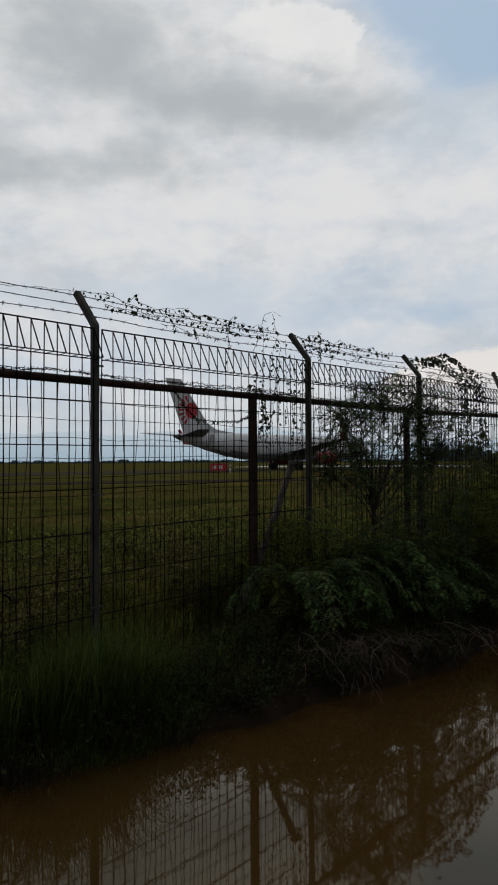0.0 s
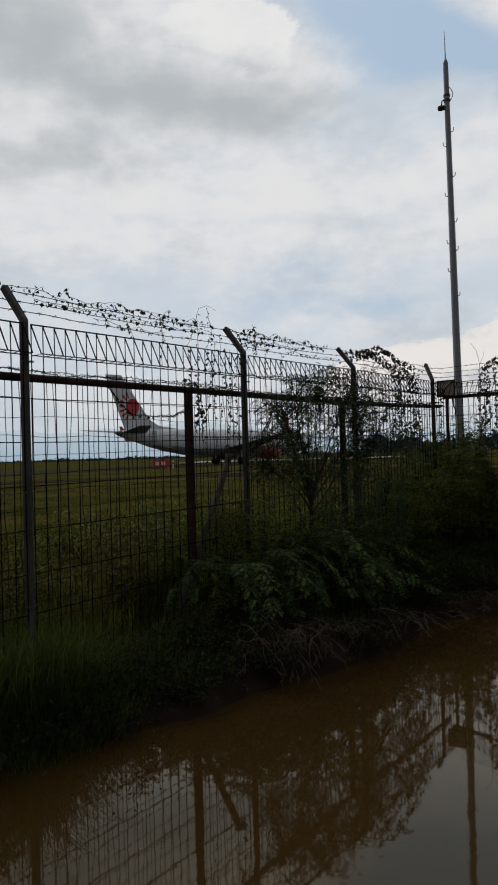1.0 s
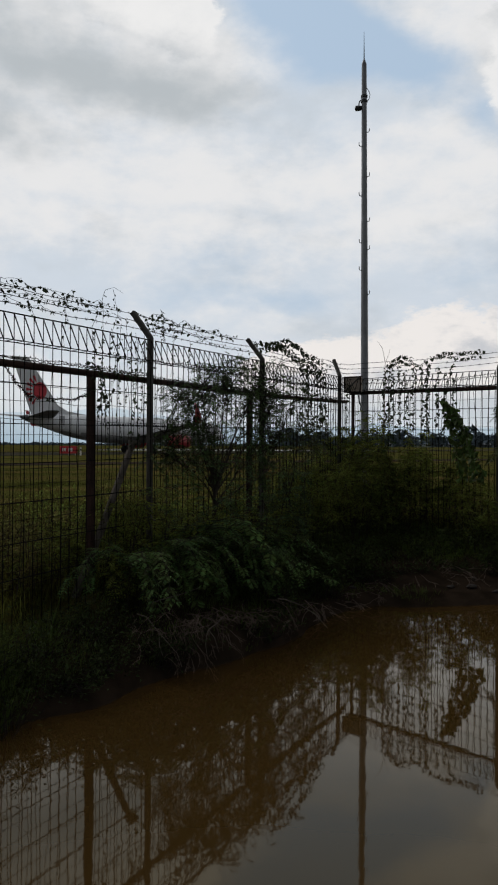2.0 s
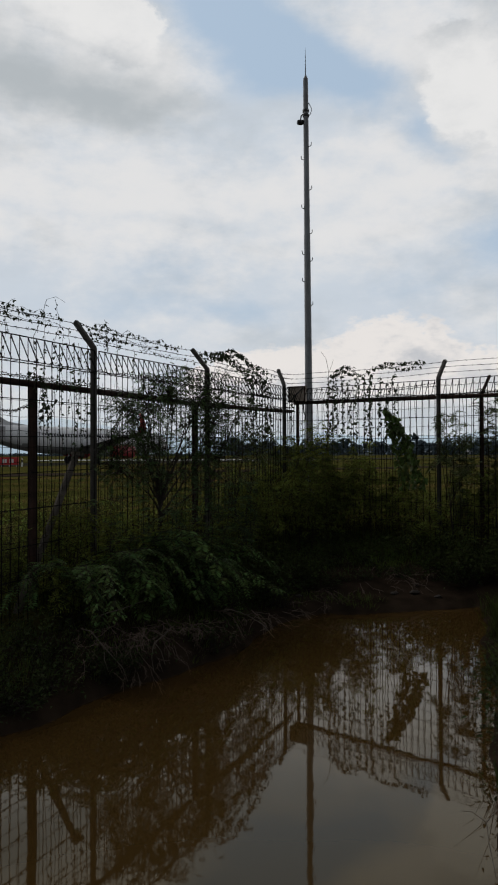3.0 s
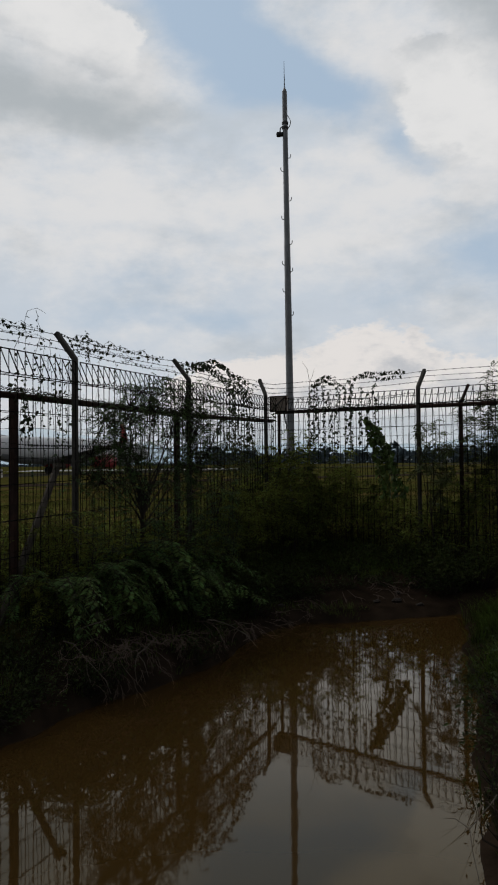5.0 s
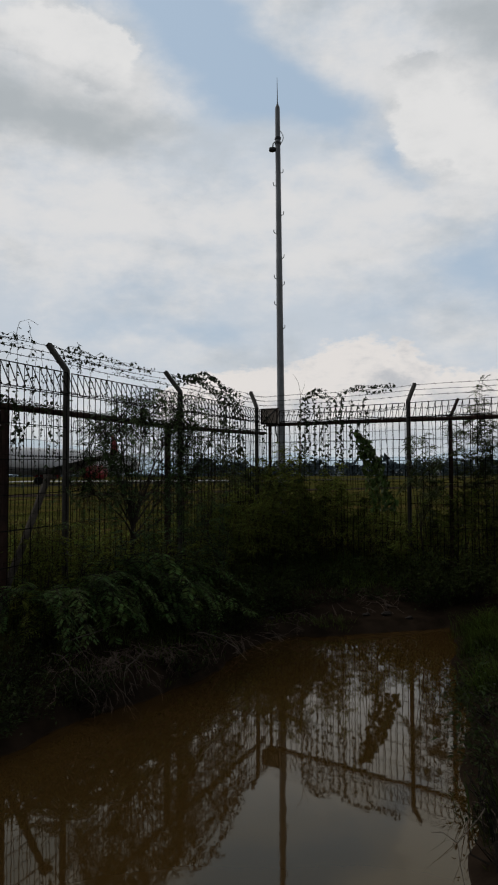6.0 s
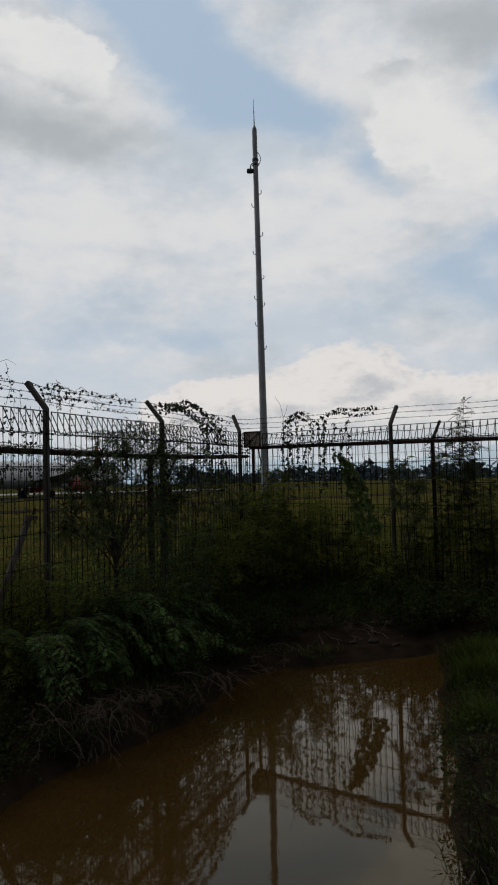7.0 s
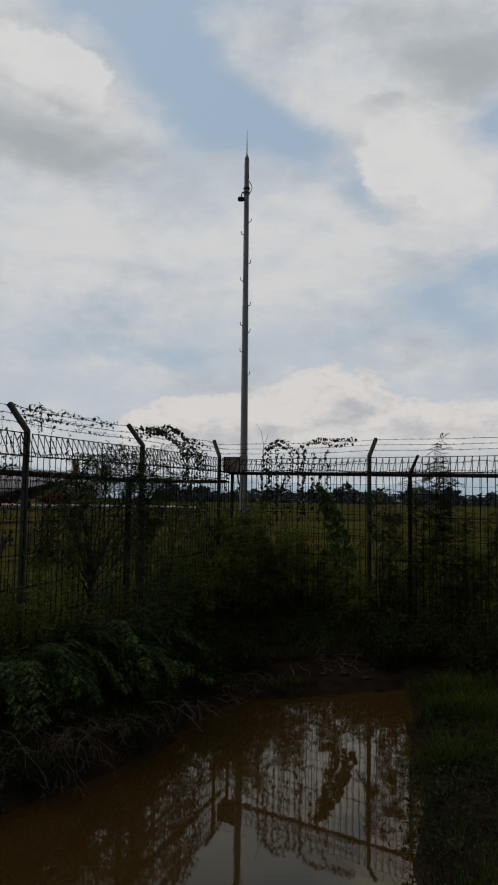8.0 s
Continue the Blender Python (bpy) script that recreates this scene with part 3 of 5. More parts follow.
def mesh_panel(o, d, n, s0, s1, top, bottom, fold=True):
    """A welded mesh panel between two posts, with a folded triangular top, from s0 to s1 along d from o; n points to the camera's side."""
    g = Geo()
    r = 0.0050
    count = max(2, round((s1 - s0) / 0.1))
    z0a, z0b = bottom
    ta, tb = top
    def P(s, z, off=0.0):
        return o + d * s + n * off + Vector((0, 0, z))
    for i in range(count + 1):
        k = i / count
        s, zt, zb = s0 + (s1 - s0) * k, ta + (tb - ta) * k, z0a + (z0b - z0a) * k
        w = rnd.uniform(-0.006, 0.006)
        g.tube([P(s + w, zb), P(s + w, (zt + zb) / 2 + 0.2, rnd.uniform(-0.006, 0.006)), P(s, zt)], r, r, 4)
        if fold:
            g.tube([P(s, zt), P(s + rnd.uniform(-0.006, 0.006), zt - 0.22, 0.105), P(s, zt - 0.225)], r, r, 4, False)
    rows = [0.0, 0.22, 0.53, 0.84, 1.15, 1.46, 1.77, 2.05]
    for h in rows:
        g.tube([P(s0, ta - h), P((s0 + s1) / 2, (ta + tb) / 2 - h + rnd.uniform(-0.008, 0.008), rnd.uniform(-0.01, 0.01)), P(s1, tb - h)], r if h else 0.0066, None, 4)
    if fold:
        g.tube([P(s0, ta - 0.22, 0.105), P(s1, tb - 0.22, 0.105)], r, None, 4)
    return g


def bent_post(base, top, n):
    """A square tube post with an arm bent over towards n at the top."""
    g = Geo()
    w = 0.0255
    along = n.cross(Vector((0, 0, 1)))
    h = top - base.z
    rings = []
    tip = Vector((0, 0, h)) + n * 0.22 + Vector((0, 0, 0.265))
    for c, out in ((Vector((0, 0, -0.25)), n), (Vector((0, 0, h - 0.012)), n), (Vector((0, 0, h)) + n * 0.004, (n - Vector((0, 0, 0.4))).normalized()), (tip, (n - Vector((0, 0, 0.83))).normalized())):
        rings.append([base + c + along * (a * w) + out * (b * w) for a, b in ((-1, -0.75), (-0.75, -1), (0.75, -1), (1, -0.75), (1, 0.75), (0.75, 1), (-0.75, 1), (-1, 0.75))])
    g.loft(rings)
    # wire ties
    for z in (0.6, 1.4, h - 0.3):
        g.box(Matrix.Translation(base + Vector((0, 0, z)) - n * 0.03) @ Matrix.Rotation(math.atan2(along.y, along.x), 4, "Z"), 0.10, 0.02, 0.012)
    return g


def barbed_wire(pts, sag, r=0.0036):
    """A two-strand wire hung from point to point, with barbs every ten centimetres."""
    g = Geo()
    line = []
    for a, b in zip(pts, pts[1:]):
        a, b = Vector(a), Vector(b)
        k = 10
        for i in range(k):
            t = i / k
            line.append(a.lerp(b, t) - Vector((0, 0, sag * 4 * t * (1 - t))) + rvec(0.006))
    line.append(Vector(pts[-1]))
    g.tube(line, r, None, 4)
    for a, b in zip(line, line[1:]):
        n = max(1, round((b - a).length / 0.11))
        for i in range(n):
            p = a.lerp(b, (i + 0.5) / n)
            for _ in range(2):
                q = rvec(1).normalized() * 0.018
                g.tube([p - q, p + q], 0.0030, 0.0014, 3, False)
    return g


LEFT_TOP = [(-12, 2.33), (-2.6, 2.38), (0, 2.41), (2.34, 2.45), (5.5, 2.48)]
LEFT_RAIL = [(-12, 1.95), (-3.3, 1.975), (0, 1.995), (2.3, 1.995), (4.9, 2.06), (5.5, 2.08)]
LEFT_POSTS = [-7.6, -5.1, -2.6, 0.0, 2.34, 4.95]
RIGHT_POSTS = [2.58, 5.16, 7.74]
OLD_BACK = 0.09


def fence_line(label, o, d, inner, posts, top, s_end, first, arm):
    """Posts with bent arms, mesh panels between them and three barbed wires."""
    out = -inner
    th = thing("mesh_fence", label, "fence", None, "perimeter fence")
    for s in posts:
        b = o + d * s
        base = Vector((b.x, b.y, gz(b.x, b.y)))
        part("post", bent_post(base, top(s), (out + d * arm.get(s, arm[None])).normalized()), M_POST, th)
    stops = sorted(set(([first] if first is not None else []) + posts + ([s_end] if s_end is not None else [])))
    for a, b in zip(stops, stops[1:]):
        pa, pb = o + d * a, o + d * b
        g = mesh_panel(o + inner * 0.034, d, inner, a + 0.035, b - 0.035, (top(a) - 0.035, top(b) - 0.035), (gz(pa.x, pa.y) + 0.05, gz(pb.x, pb.y) + 0.05))
        part("mesh_panel", g, M_WIRE, th)
    return th


left_fence = fence_line("tall grey welded mesh fence with bent posts and barbed wire", P2, U, V, LEFT_POSTS, lambda s: lerp_table(s, LEFT_TOP), 5.44, None, {None: 0.0, 4.95: 0.9})
right_fence = fence_line("grey welded mesh fence overgrown with hanging creepers", CORNER, W, -N, RIGHT_POSTS, lambda s: 2.475 - 0.008 * s, None, 0.03, {None: 0.0})
for k in (0.30, 0.64, 0.98):
    h, dz = 0.22 * k, 0.25 * k + 0.004
    run = [P2 + U * s - V * h + Vector((0, 0, lerp_table(s, LEFT_TOP) + dz)) for s in LEFT_POSTS] + [CORNER - V * h + N * h + Vector((0, 0, 2.475 + dz))]
    part("barbed_wire", barbed_wire(run, 0.02), M_WIRE, left_fence)
    run = [CORNER - V * h + N * h + Vector((0, 0, 2.475 + dz))] + [CORNER + W * s + N * h + Vector((0, 0, 2.475 - 0.008 * s + dz)) for s in RIGHT_POSTS]
    part("barbed_wire", barbed_wire(run, 0.015), M_WIRE, right_fence)


def old_mesh(o, d, n, s0, s1, rail, step):
    """Sagging rusty wire netting below the rail."""
    g = Geo()
    r = 0.0033
    def P(s, z, off=0.0):
        q = o + d * s + n * off
        return Vector((q.x, q.y, z))
    s = s0
    while s < s1:
        zt, w = rail(s) - 0.02, rnd.uniform(-0.03, 0.03)
        pts = [P(s + w * math.sin(j * 1.1 + s) + rnd.uniform(-0.008, 0.008), zt - j * 0.24, rnd.uniform(-0.012, 0.012)) for j in range(8)]
        g.tube(pts, r, None, 4, False)
        s += step * rnd.uniform(0.8, 1.2)
    for j in range(1, 14):
        m = max(3, int((s1 - s0) / 0.35))
        pts = [P(s0 + (s1 - s0) * i / m, rail(s0 + (s1 - s0) * i / m) - 0.02 - j * 0.135 + rnd.uniform(-0.012, 0.012), rnd.uniform(-0.012, 0.012)) for i in range(m + 1)]
        g.tube(pts, r * 0.85, None, 4, False)
    return g


def old_fence(label, o, d, n, posts, rail, s0, s1, arms):
    th = thing("old_fence", label, "fence", None, "old inner fence")
    back = o - n * OLD_BACK
    g = Geo()
    m = max(2, int((s1 - s0) / 0.6))
    pts = [back + d * (s0 + (s1 - s0) * i / m) + Vector((0, 0, rail(s0 + (s1 - s0) * i / m))) for i in range(m + 1)]
    g.tube(pts, 0.031, None, 8)
    part("rail", g, M_RUST, th)
    for s in posts:
        p = back + d * s - n * 0.02
        z = gz(p.x, p.y)
        g = Geo()
        zt = rail(s) + 0.02
        yaw = math.atan2(d.y, d.x)
        rot = Matrix.Rotation(yaw, 4, "Z")
        # angle-iron post: two flanges and a cap plate
        g.box(Matrix.Translation((p.x, p.y, (z - 0.2 + zt) / 2)) @ rot, 0.058, 0.012, zt - z + 0.2)
        g.box(Matrix.Translation((p.x, p.y, (z - 0.2 + zt) / 2)) @ rot @ pose(-0.024, 0.028, 0), 0.012, 0.05, zt - z + 0.2)
        g.box(Matrix.Translation((p.x, p.y, zt + 0.006)) @ rot, 0.085, 0.075, 0.012)
        if arms:
            a = Vector((p.x, p.y, zt))
            g.tube([a, a - n * 0.17 + d * 0.05 + Vector((0, 0, 0.27))], 0.024, 0.022, 6)
        part("post", g, M_RUST, th)
    part("netting", old_mesh(back, d, n, s0, s1, rail, 0.115), M_RUSTWIRE, th)
    # slack barbed wire lying along the rail
    run, s = [], s0
    while s < s1:
        run.append(back + d * s + n * rnd.uniform(-0.03, 0.03) + Vector((0, 0, rail(s) + 0.038 + rnd.uniform(-0.010, 0.022))))
        s += rnd.uniform(0.15, 0.4)
    part("barbed_wire", barbed_wire(run, 0.0, 0.0038), M_RUSTWIRE, th)
    run2 = [p + Vector((0, 0, rnd.uniform(0.0, 0.05))) for p in run[::2]]
    part("barbed_wire", barbed_wire(run2, 0.012, 0.0034), M_RUSTWIRE, th)
    return th


def slack_wires(label, o, d, n, spans, top, rail):
    """Loose barbed strands tangled between the rail and the mesh's upper edge."""
    for s0, s1, f0, f1 in spans:
        th = thing("loose_wire", label, "wire", None, "slack barbed strands")
        m = int((s1 - s0) / 0.3)
        run = []
        for i in range(m + 1):
            k = i / m
            s = s0 + (s1 - s0) * k
            f = f0 + (f1 - f0) * k - 0.35 * k * (1 - k) + rnd.uniform(-0.06, 0.06)
            q = o + d * s - n * (OLD_BACK * rnd.uniform(0.2, 0.7))
            run.append(Vector((q.x, q.y, rail(s) + (top(s) - rail(s)) * f)))
        part("strand", barbed_wire(run, 0.0, 0.0034), M_RUSTWIRE, th)


left_rail = lambda s: lerp_table(s, LEFT_RAIL)
old_left = old_fence("rusty dark pipe rail fence with angle-iron posts", P2, U, V, [-6.7, -3.71, -0.70, 2.25], left_rail, -8.0, 5.47, False)
old_right = old_fence("rusty rail fence with short bent angle-iron posts", CORNER, W, -N, [-0.05, 3.17, 6.35], lambda s: 2.225 - 0.018 * s, -0.10, 8.0, True)


slack_wires("slack rusty barbed strand sagging above the fence rail", CORNER, W, -N, ((0.05, 2.58, 0.85, 0.55), (0.05, 2.58, 0.55, 0.75), (2.58, 5.2, 0.6, 0.8)), lambda s: 2.475 - 0.008 * s, lambda s: 2.225 - 0.018 * s)
slack_wires("slack rusty barbed strand tangled above the fence rail", P2, U, V, ((0.0, 2.34, 0.5, 0.75), (2.34, 4.95, 0.8, 0.5), (2.34, 5.4, 0.45, 0.7)), lambda s: lerp_table(s, LEFT_TOP), left_rail)


# ---------------- mast ----------------
MAST_LEAN = -0.37


def build_mast():
    o = Vector((5.19, 12.1, 0))
    th = thing("lightning_mast", "tall grey steel mast with climbing hooks and lightning rod", "mast", Matrix.Translation(o) @ pose(0, 0, 0, 0, MAST_LEAN, 0))
    rings = []
    for z, r in ((-0.3, 0.077), (2.6, 0.072), (2.62, 0.069), (5.5, 0.058), (5.52, 0.055), (8.40, 0.046), (8.44, 0.044), (8.52, 0.012)):
        rings.append([(math.cos(a) * r, math.sin(a) * r, z) for a in (2 * math.pi * k / 12 for k in range(12))])
    g = Geo()
    g.loft(rings)
    part("pole", g, M_MAST, th, smooth=False)
    g = Geo()
    g.tube([(0, 0, 8.48), (0, 0, 8.75), (0, 0, 9.03)], 0.012, 0.003, 6)
    part("lightning_rod", g, M_DARK, th)
    right = Vector((0.914, -0.406, 0))
    for z, side in ((6.89, -1), (5.97, -1), (5.1, -1), (4.59, -1), (7.14, 1), (6.32, 1), (5.49, 1), (4.97, 1), (4.14, 1)):
        g = Geo()
        a = right * side
        f = Vector((-0.406, -0.914, 0)) * 0.03
        g.tube([Vector((0, 0, z)) + f, a * 0.06 + Vector((0, 0, z + 0.005)) + f, a * 0.085 + Vector((0, 0, z + 0.015)) + f, a * 0.095 + Vector((0, 0, z + 0.04)) + f, a * 0.095 + Vector((0, 0, z + 0.08)) + f], 0.008, 0.007, 6)
        part("climbing_hook", g, M_DARK, th)
    # hooded lamp on a clamp, with a cable loop on the other side
    g = Geo()
    for z in (7.74, 7.83):
        g.loft([[(math.cos(a) * 0.062, math.sin(a) * 0.062, z + dz) for a in (2 * math.pi * k / 12 for k in range(12))] for dz in (-0.02, 0.02)])
    part("clamp", g, M_DARK, th)
    g = Geo()
    c = right * -0.10 + Vector((0, 0, 7.62))
    rings = []
    for k, r in ((-0.07, 0.025), (-0.055, 0.045), (0.0, 0.05), (0.045, 0.042), (0.08, 0.02)):
        rings.append([c + right * k + Vector((-0.406, -0.914, 0)) * (math.cos(a) * r) + Vector((0, 0, math.sin(a) * r)) for a in (2 * math.pi * j / 10 for j in range(10))])
    g.loft(rings)
    g.tube([right * -0.04 + Vector((0, 0, 7.78)), right * -0.09 + Vector((0, 0, 7.74)), c + Vector((0, 0, 0.04))], 0.012, None, 6)
    part("lamp", g, M_DARK, th, "small dark hooded lamp")
    g = Geo()
    g.tube([right * (0.05 + 0.055 * math.sin(t * math.pi)) + Vector((0, 0, 7.72 + 0.26 * t)) for t in (k / 8 for k in range(9))], 0.007, None, 5)
    part("cable", g, M_DARK, th)


build_mast()


def build_corner_box():
    c = CORNER + W * 0.06 - N * 0.02 + Vector((0, 0, 2.355))
    m = Matrix.Translation(c) @ Matrix.Rotation(math.atan2(W.y, W.x) + 0.3, 4, "Z")
    th = thing("junction_box", "weathered brown sheet box fixed on the fence corner", "box", m)
    g = Geo()
    g.box(pose(0, 0, 0), 0.27, 0.10, 0.26)
    part("body", g, M_BOXBROWN, th)
    g = Geo()
    for x, z, w, h in ((0, 0.125, 0.30, 0.02), (0, -0.125, 0.30, 0.02), (-0.14, 0, 0.02, 0.23), (0.14, 0, 0.02, 0.23)):
        g.box(pose(x, -0.058, z), w, 0.015, h)
    part("frame", g, M_RUST, th)
    g = Geo()
    g.tube([(-0.12, -0.07, -0.12), (0.0, -0.075, 0.0), (0.12, -0.07, 0.11)], 0.012, None, 5)
    g.tube([(0.1, -0.03, -0.13), (0.12, -0.05, -0.3), (0.14, -0.02, -0.36), (0.12, 0.0, -0.42)], 0.012, None, 5)
    part("cable", g, M_DARK, th)


build_corner_box()


# ---------------- aircraft and airfield sign ----------------
def airfoil(c, le, chord, thick, up):
    """A closed wing section: c the leading edge's place, chord running back along -x."""
    pts = []
    for k, t in ((0, 0), (0.08, 0.55), (0.3, 1.0), (0.65, 0.7), (1.0, 0.04), (0.65, -0.5), (0.3, -0.7), (0.08, -0.45)):
        pts.append(Vector(c) + Vector((-chord * k, 0, 0)) + Vector(up) * (t * thick / 2))
    return pts


def build_aircraft():
    th = thing("jet_airliner", "white twin-engine jet airliner with red tail emblem and engines", "aircraft", pose(-6.55, 94.7, 0.03, 0, 0, 38))
    stations = [(1.2, 0.12, 4.75), (2.2, 0.42, 4.65), (4, 0.75, 4.45), (7, 1.2, 4.05), (10, 1.58, 3.72), (13, 1.82, 3.5), (15, 1.88, 3.4), (26, 1.88, 3.4), (35.5, 1.88, 3.4),
                (38, 1.72, 3.33), (40, 1.32, 3.2), (41.2, 0.85, 3.02), (41.8, 0.42, 2.9), (42, 0.08, 2.85)]
    rings = [[(x, math.cos(a) * r, zc + math.sin(a) * r * 1.04) for a in (2 * math.pi * k / 24 for k in range(24))] for x, r, zc in stations]
    g = Geo()
    g.loft(rings)
    me = g.mesh("fuselage", M_WHITE, True)
    me.materials.append(M_BELLYSHADE)
    me.materials.append(M_TAILPLANE)
    for p in me.polygons:
        c = p.center
        # grey on the lower hull is its underside's shade, put into the colour
        low = c.z < 2.35 + max(0.0, (15 - c.x)) * 0.10
        p.material_index = 2 if c.x < 2.0 else (1 if low else 0)
    part("fuselage", me, None, th)
    g = Geo()
    prof = [(0.0, 12.5), (2.3, 12.5), (6.9, 6.6), (8.6, 5.75), (13.5, 5.2), (13.5, 4.9), (3.2, 4.7), (2.9, 5.3)]
    rings = []
    for y in (-0.10, -0.16, 0.16, 0.10):
        k = 0.0 if abs(y) > 0.12 else 0.12
        rings.append([(x + (k if x < 3 else -k), y, z) for x, z in prof])
    g.loft(rings)
    fin = part("tail_fin", g, M_WHITE, th)
    # plain red disc with spreading rays on both sides of the fin
    for side in (-1, 1):
        g = Geo()
        y = side * 0.168
        cx, cz, r = 4.1, 8.3, 1.12
        g.quad(*[(cx + math.cos(a) * r * 0.95, y, cz + math.sin(a) * r) for a in (2 * math.pi * k / 20 for k in range(20))][::-side])
        for k in range(7):
            a = radians(118 + k * 20)
            d, q = Vector((math.cos(a), 0, math.sin(a))), Vector((-math.sin(a), 0, math.cos(a)))
            c = Vector((cx, y, cz))
            ln = 2.1
            g.quad(*[c + d * r * 1.08 - q * 0.05, c + d * ln - q * 0.20, c + d * (ln + 0.1), c + d * ln + q * 0.20, c + d * r * 1.08 + q * 0.05][::-side])
        part("emblem", g, M_RED, fin, "plain red disc with rays")
    # dark grey paints the underside shade onto tailplanes and wings
    for side in (-1, 1):
        g = Geo()
        g.loft([airfoil((6.2, side * 0.3, 4.75), 0, 4.2, 0.35, (0, 0, 1)), airfoil((1.9, side * 7.1, 5.35), 0, 1.9, 0.16, (0, 0, 1))])
        part("tailplane", g, M_TAILPLANE, th)
        g = Geo()
        g.loft([airfoil((27.5, side * 1.2, 2.35), 0, 7.4, 0.85, (0, 0, 1)), airfoil((23.2, side * 6.0, 2.85), 0, 4.6, 0.5, (0, 0, 1)), airfoil((16.9, side * 17.2, 4.15), 0, 1.7, 0.2, (0, 0, 1))])
        wing = part("wing", g, M_TAILPLANE, th, "shaded dark grey wing")
        g = Geo()
        up = (0, -side, 0.25)
        g.loft([airfoil((16.9, side * 17.2, 4.15), 0, 1.65, 0.18, up), airfoil((16.1, side * 17.8, 5.2), 0, 1.1, 0.12, up), airfoil((15.2, side * 18.0, 6.6), 0, 0.6, 0.08, up)])
        part("winglet", g, M_SHADEDRED, wing)
        g = Geo()
        rings = []
        for x, r in ((20.6, 0.62), (21.6, 0.85), (23.4, 1.05), (24.9, 1.0), (25.2, 0.9), (25.05, 0.8), (24.2, 0.72)):
            rings.append([(x + 2.5, side * 4.85 + math.cos(a) * r, 1.72 + math.sin(a) * r) for a in (2 * math.pi * k / 18 for k in range(18))])
        g.loft(rings)
        eng = part("engine", g, M_SHADEDRED, th, "red engine cowling", smooth=True)
        g = Geo()
        g.loft([[(x + 2.5, side * 4.85 + math.cos(a) * r, 1.72 + math.sin(a) * r) for a in (2 * math.pi * k / 14 for k in range(14))] for x, r in ((19.6, 0.2), (20.7, 0.55), (20.9, 0.5))])
        part("exhaust", g, M_METAL, eng)
        g = Geo()
        g.box(pose(25.5, side * 4.7, 2.75), 3.0, 0.25, 0.5)
        part("pylon", g, M_WHITE, eng)
    # cabin windows, one small dark pane each
    g = Geo()
    g.box(pose(0, 0, 0), 0.26, 0.06, 0.36)
    pane = g.mesh("cabin_window", M_GLASS)
    for side in (-1, 1):
        for k in range(50):
            x = 10.5 + k * 0.52
            r = 1.88 if x > 14.5 else 1.60 + (x - 10) * 0.062
            ob = part("cabin_window", pane, None, th)
            ob.matrix_local = pose(x, side * (math.sqrt(max(0.01, r * r - 0.42)) + 0.02), 4.05)
    for x, z, h in ((6.9, 4.2, 1.7), (37.4, 3.6, 1.8)):
        for side in (-1, 1):
            g = Geo()
            g.box(pose(x, side * (1.2 if x < 10 else 1.74), z), 0.8, 0.06, h)
            part("cabin_door", g, M_METAL, th)
    g = Geo()
    g.quad((41.2, -0.55, 3.5), (41.2, 0.55, 3.5), (40.55, 0.75, 4.15), (40.55, -0.75, 4.15))
    part("cockpit_window", g, M_GLASS, th)
    for x, y, r in ((22.1, 2.86, 0.56), (22.1, -2.86, 0.56), (37.9, 0.0, 0.34)):
        g = Geo()
        g.tube([(x, y, 2.2), (x, y, r)], 0.14, None, 8)
        strut = part("landing_gear", g, M_METAL, th)
        for dy in (-0.3, 0.3):
            g = Geo()
            g.loft([[(x + math.cos(a) * q, y + dy + w, r + math.sin(a) * q) for a in (2 * math.pi * k / 16 for k in range(16))] for w, q in ((-0.17, r * 0.8), (-0.12, r), (0.12, r), (0.17, r * 0.8))])
            part("wheel", g, M_TYRE, strut)
    return th


build_aircraft()


def build_sign():
    th = thing("taxiway_sign", "low red taxiway sign board with pale marks", "sign", pose(0.35, 84.9, 0, 0, 0, -3))
    g = Geo()
    g.box(pose(0, 0, 0.65), 2.0, 0.22, 0.85)
    board = part("board", g, M_SIGNRED, th)
    for x, w in ((-0.62, 0.14), (-0.38, 0.22), (0.1, 0.16), (0.36, 0.22)):
        g = Geo()
        g.box(pose(x, -0.117, 0.66), w, 0.012, 0.42)
        part("mark", g, M_SIGNWHITE, board)
    for x in (-0.8, 0.0, 0.8):
        g = Geo()
        g.tube([(x, 0, -0.05), (x, 0, 0.26)], 0.04, None, 8)
        part("leg", g, M_METAL, th)
    th = thing("marker_post", "short white edge marker post in the grass", "post", pose(1.75, 85.1, 0))
    g = Geo()
    g.tube([(0, 0, -0.05), (0, 0, 0.9), (0, 0, 0.95)], 0.09, 0.08, 10)
    part("shaft", g, M_SIGNWHITE, th)
    g = Geo()
    g.tube([(0, 0, 0.55), (0, 0, 0.75)], 0.095, None, 10)
    part("band", g, M_DARK, th)


build_sign()


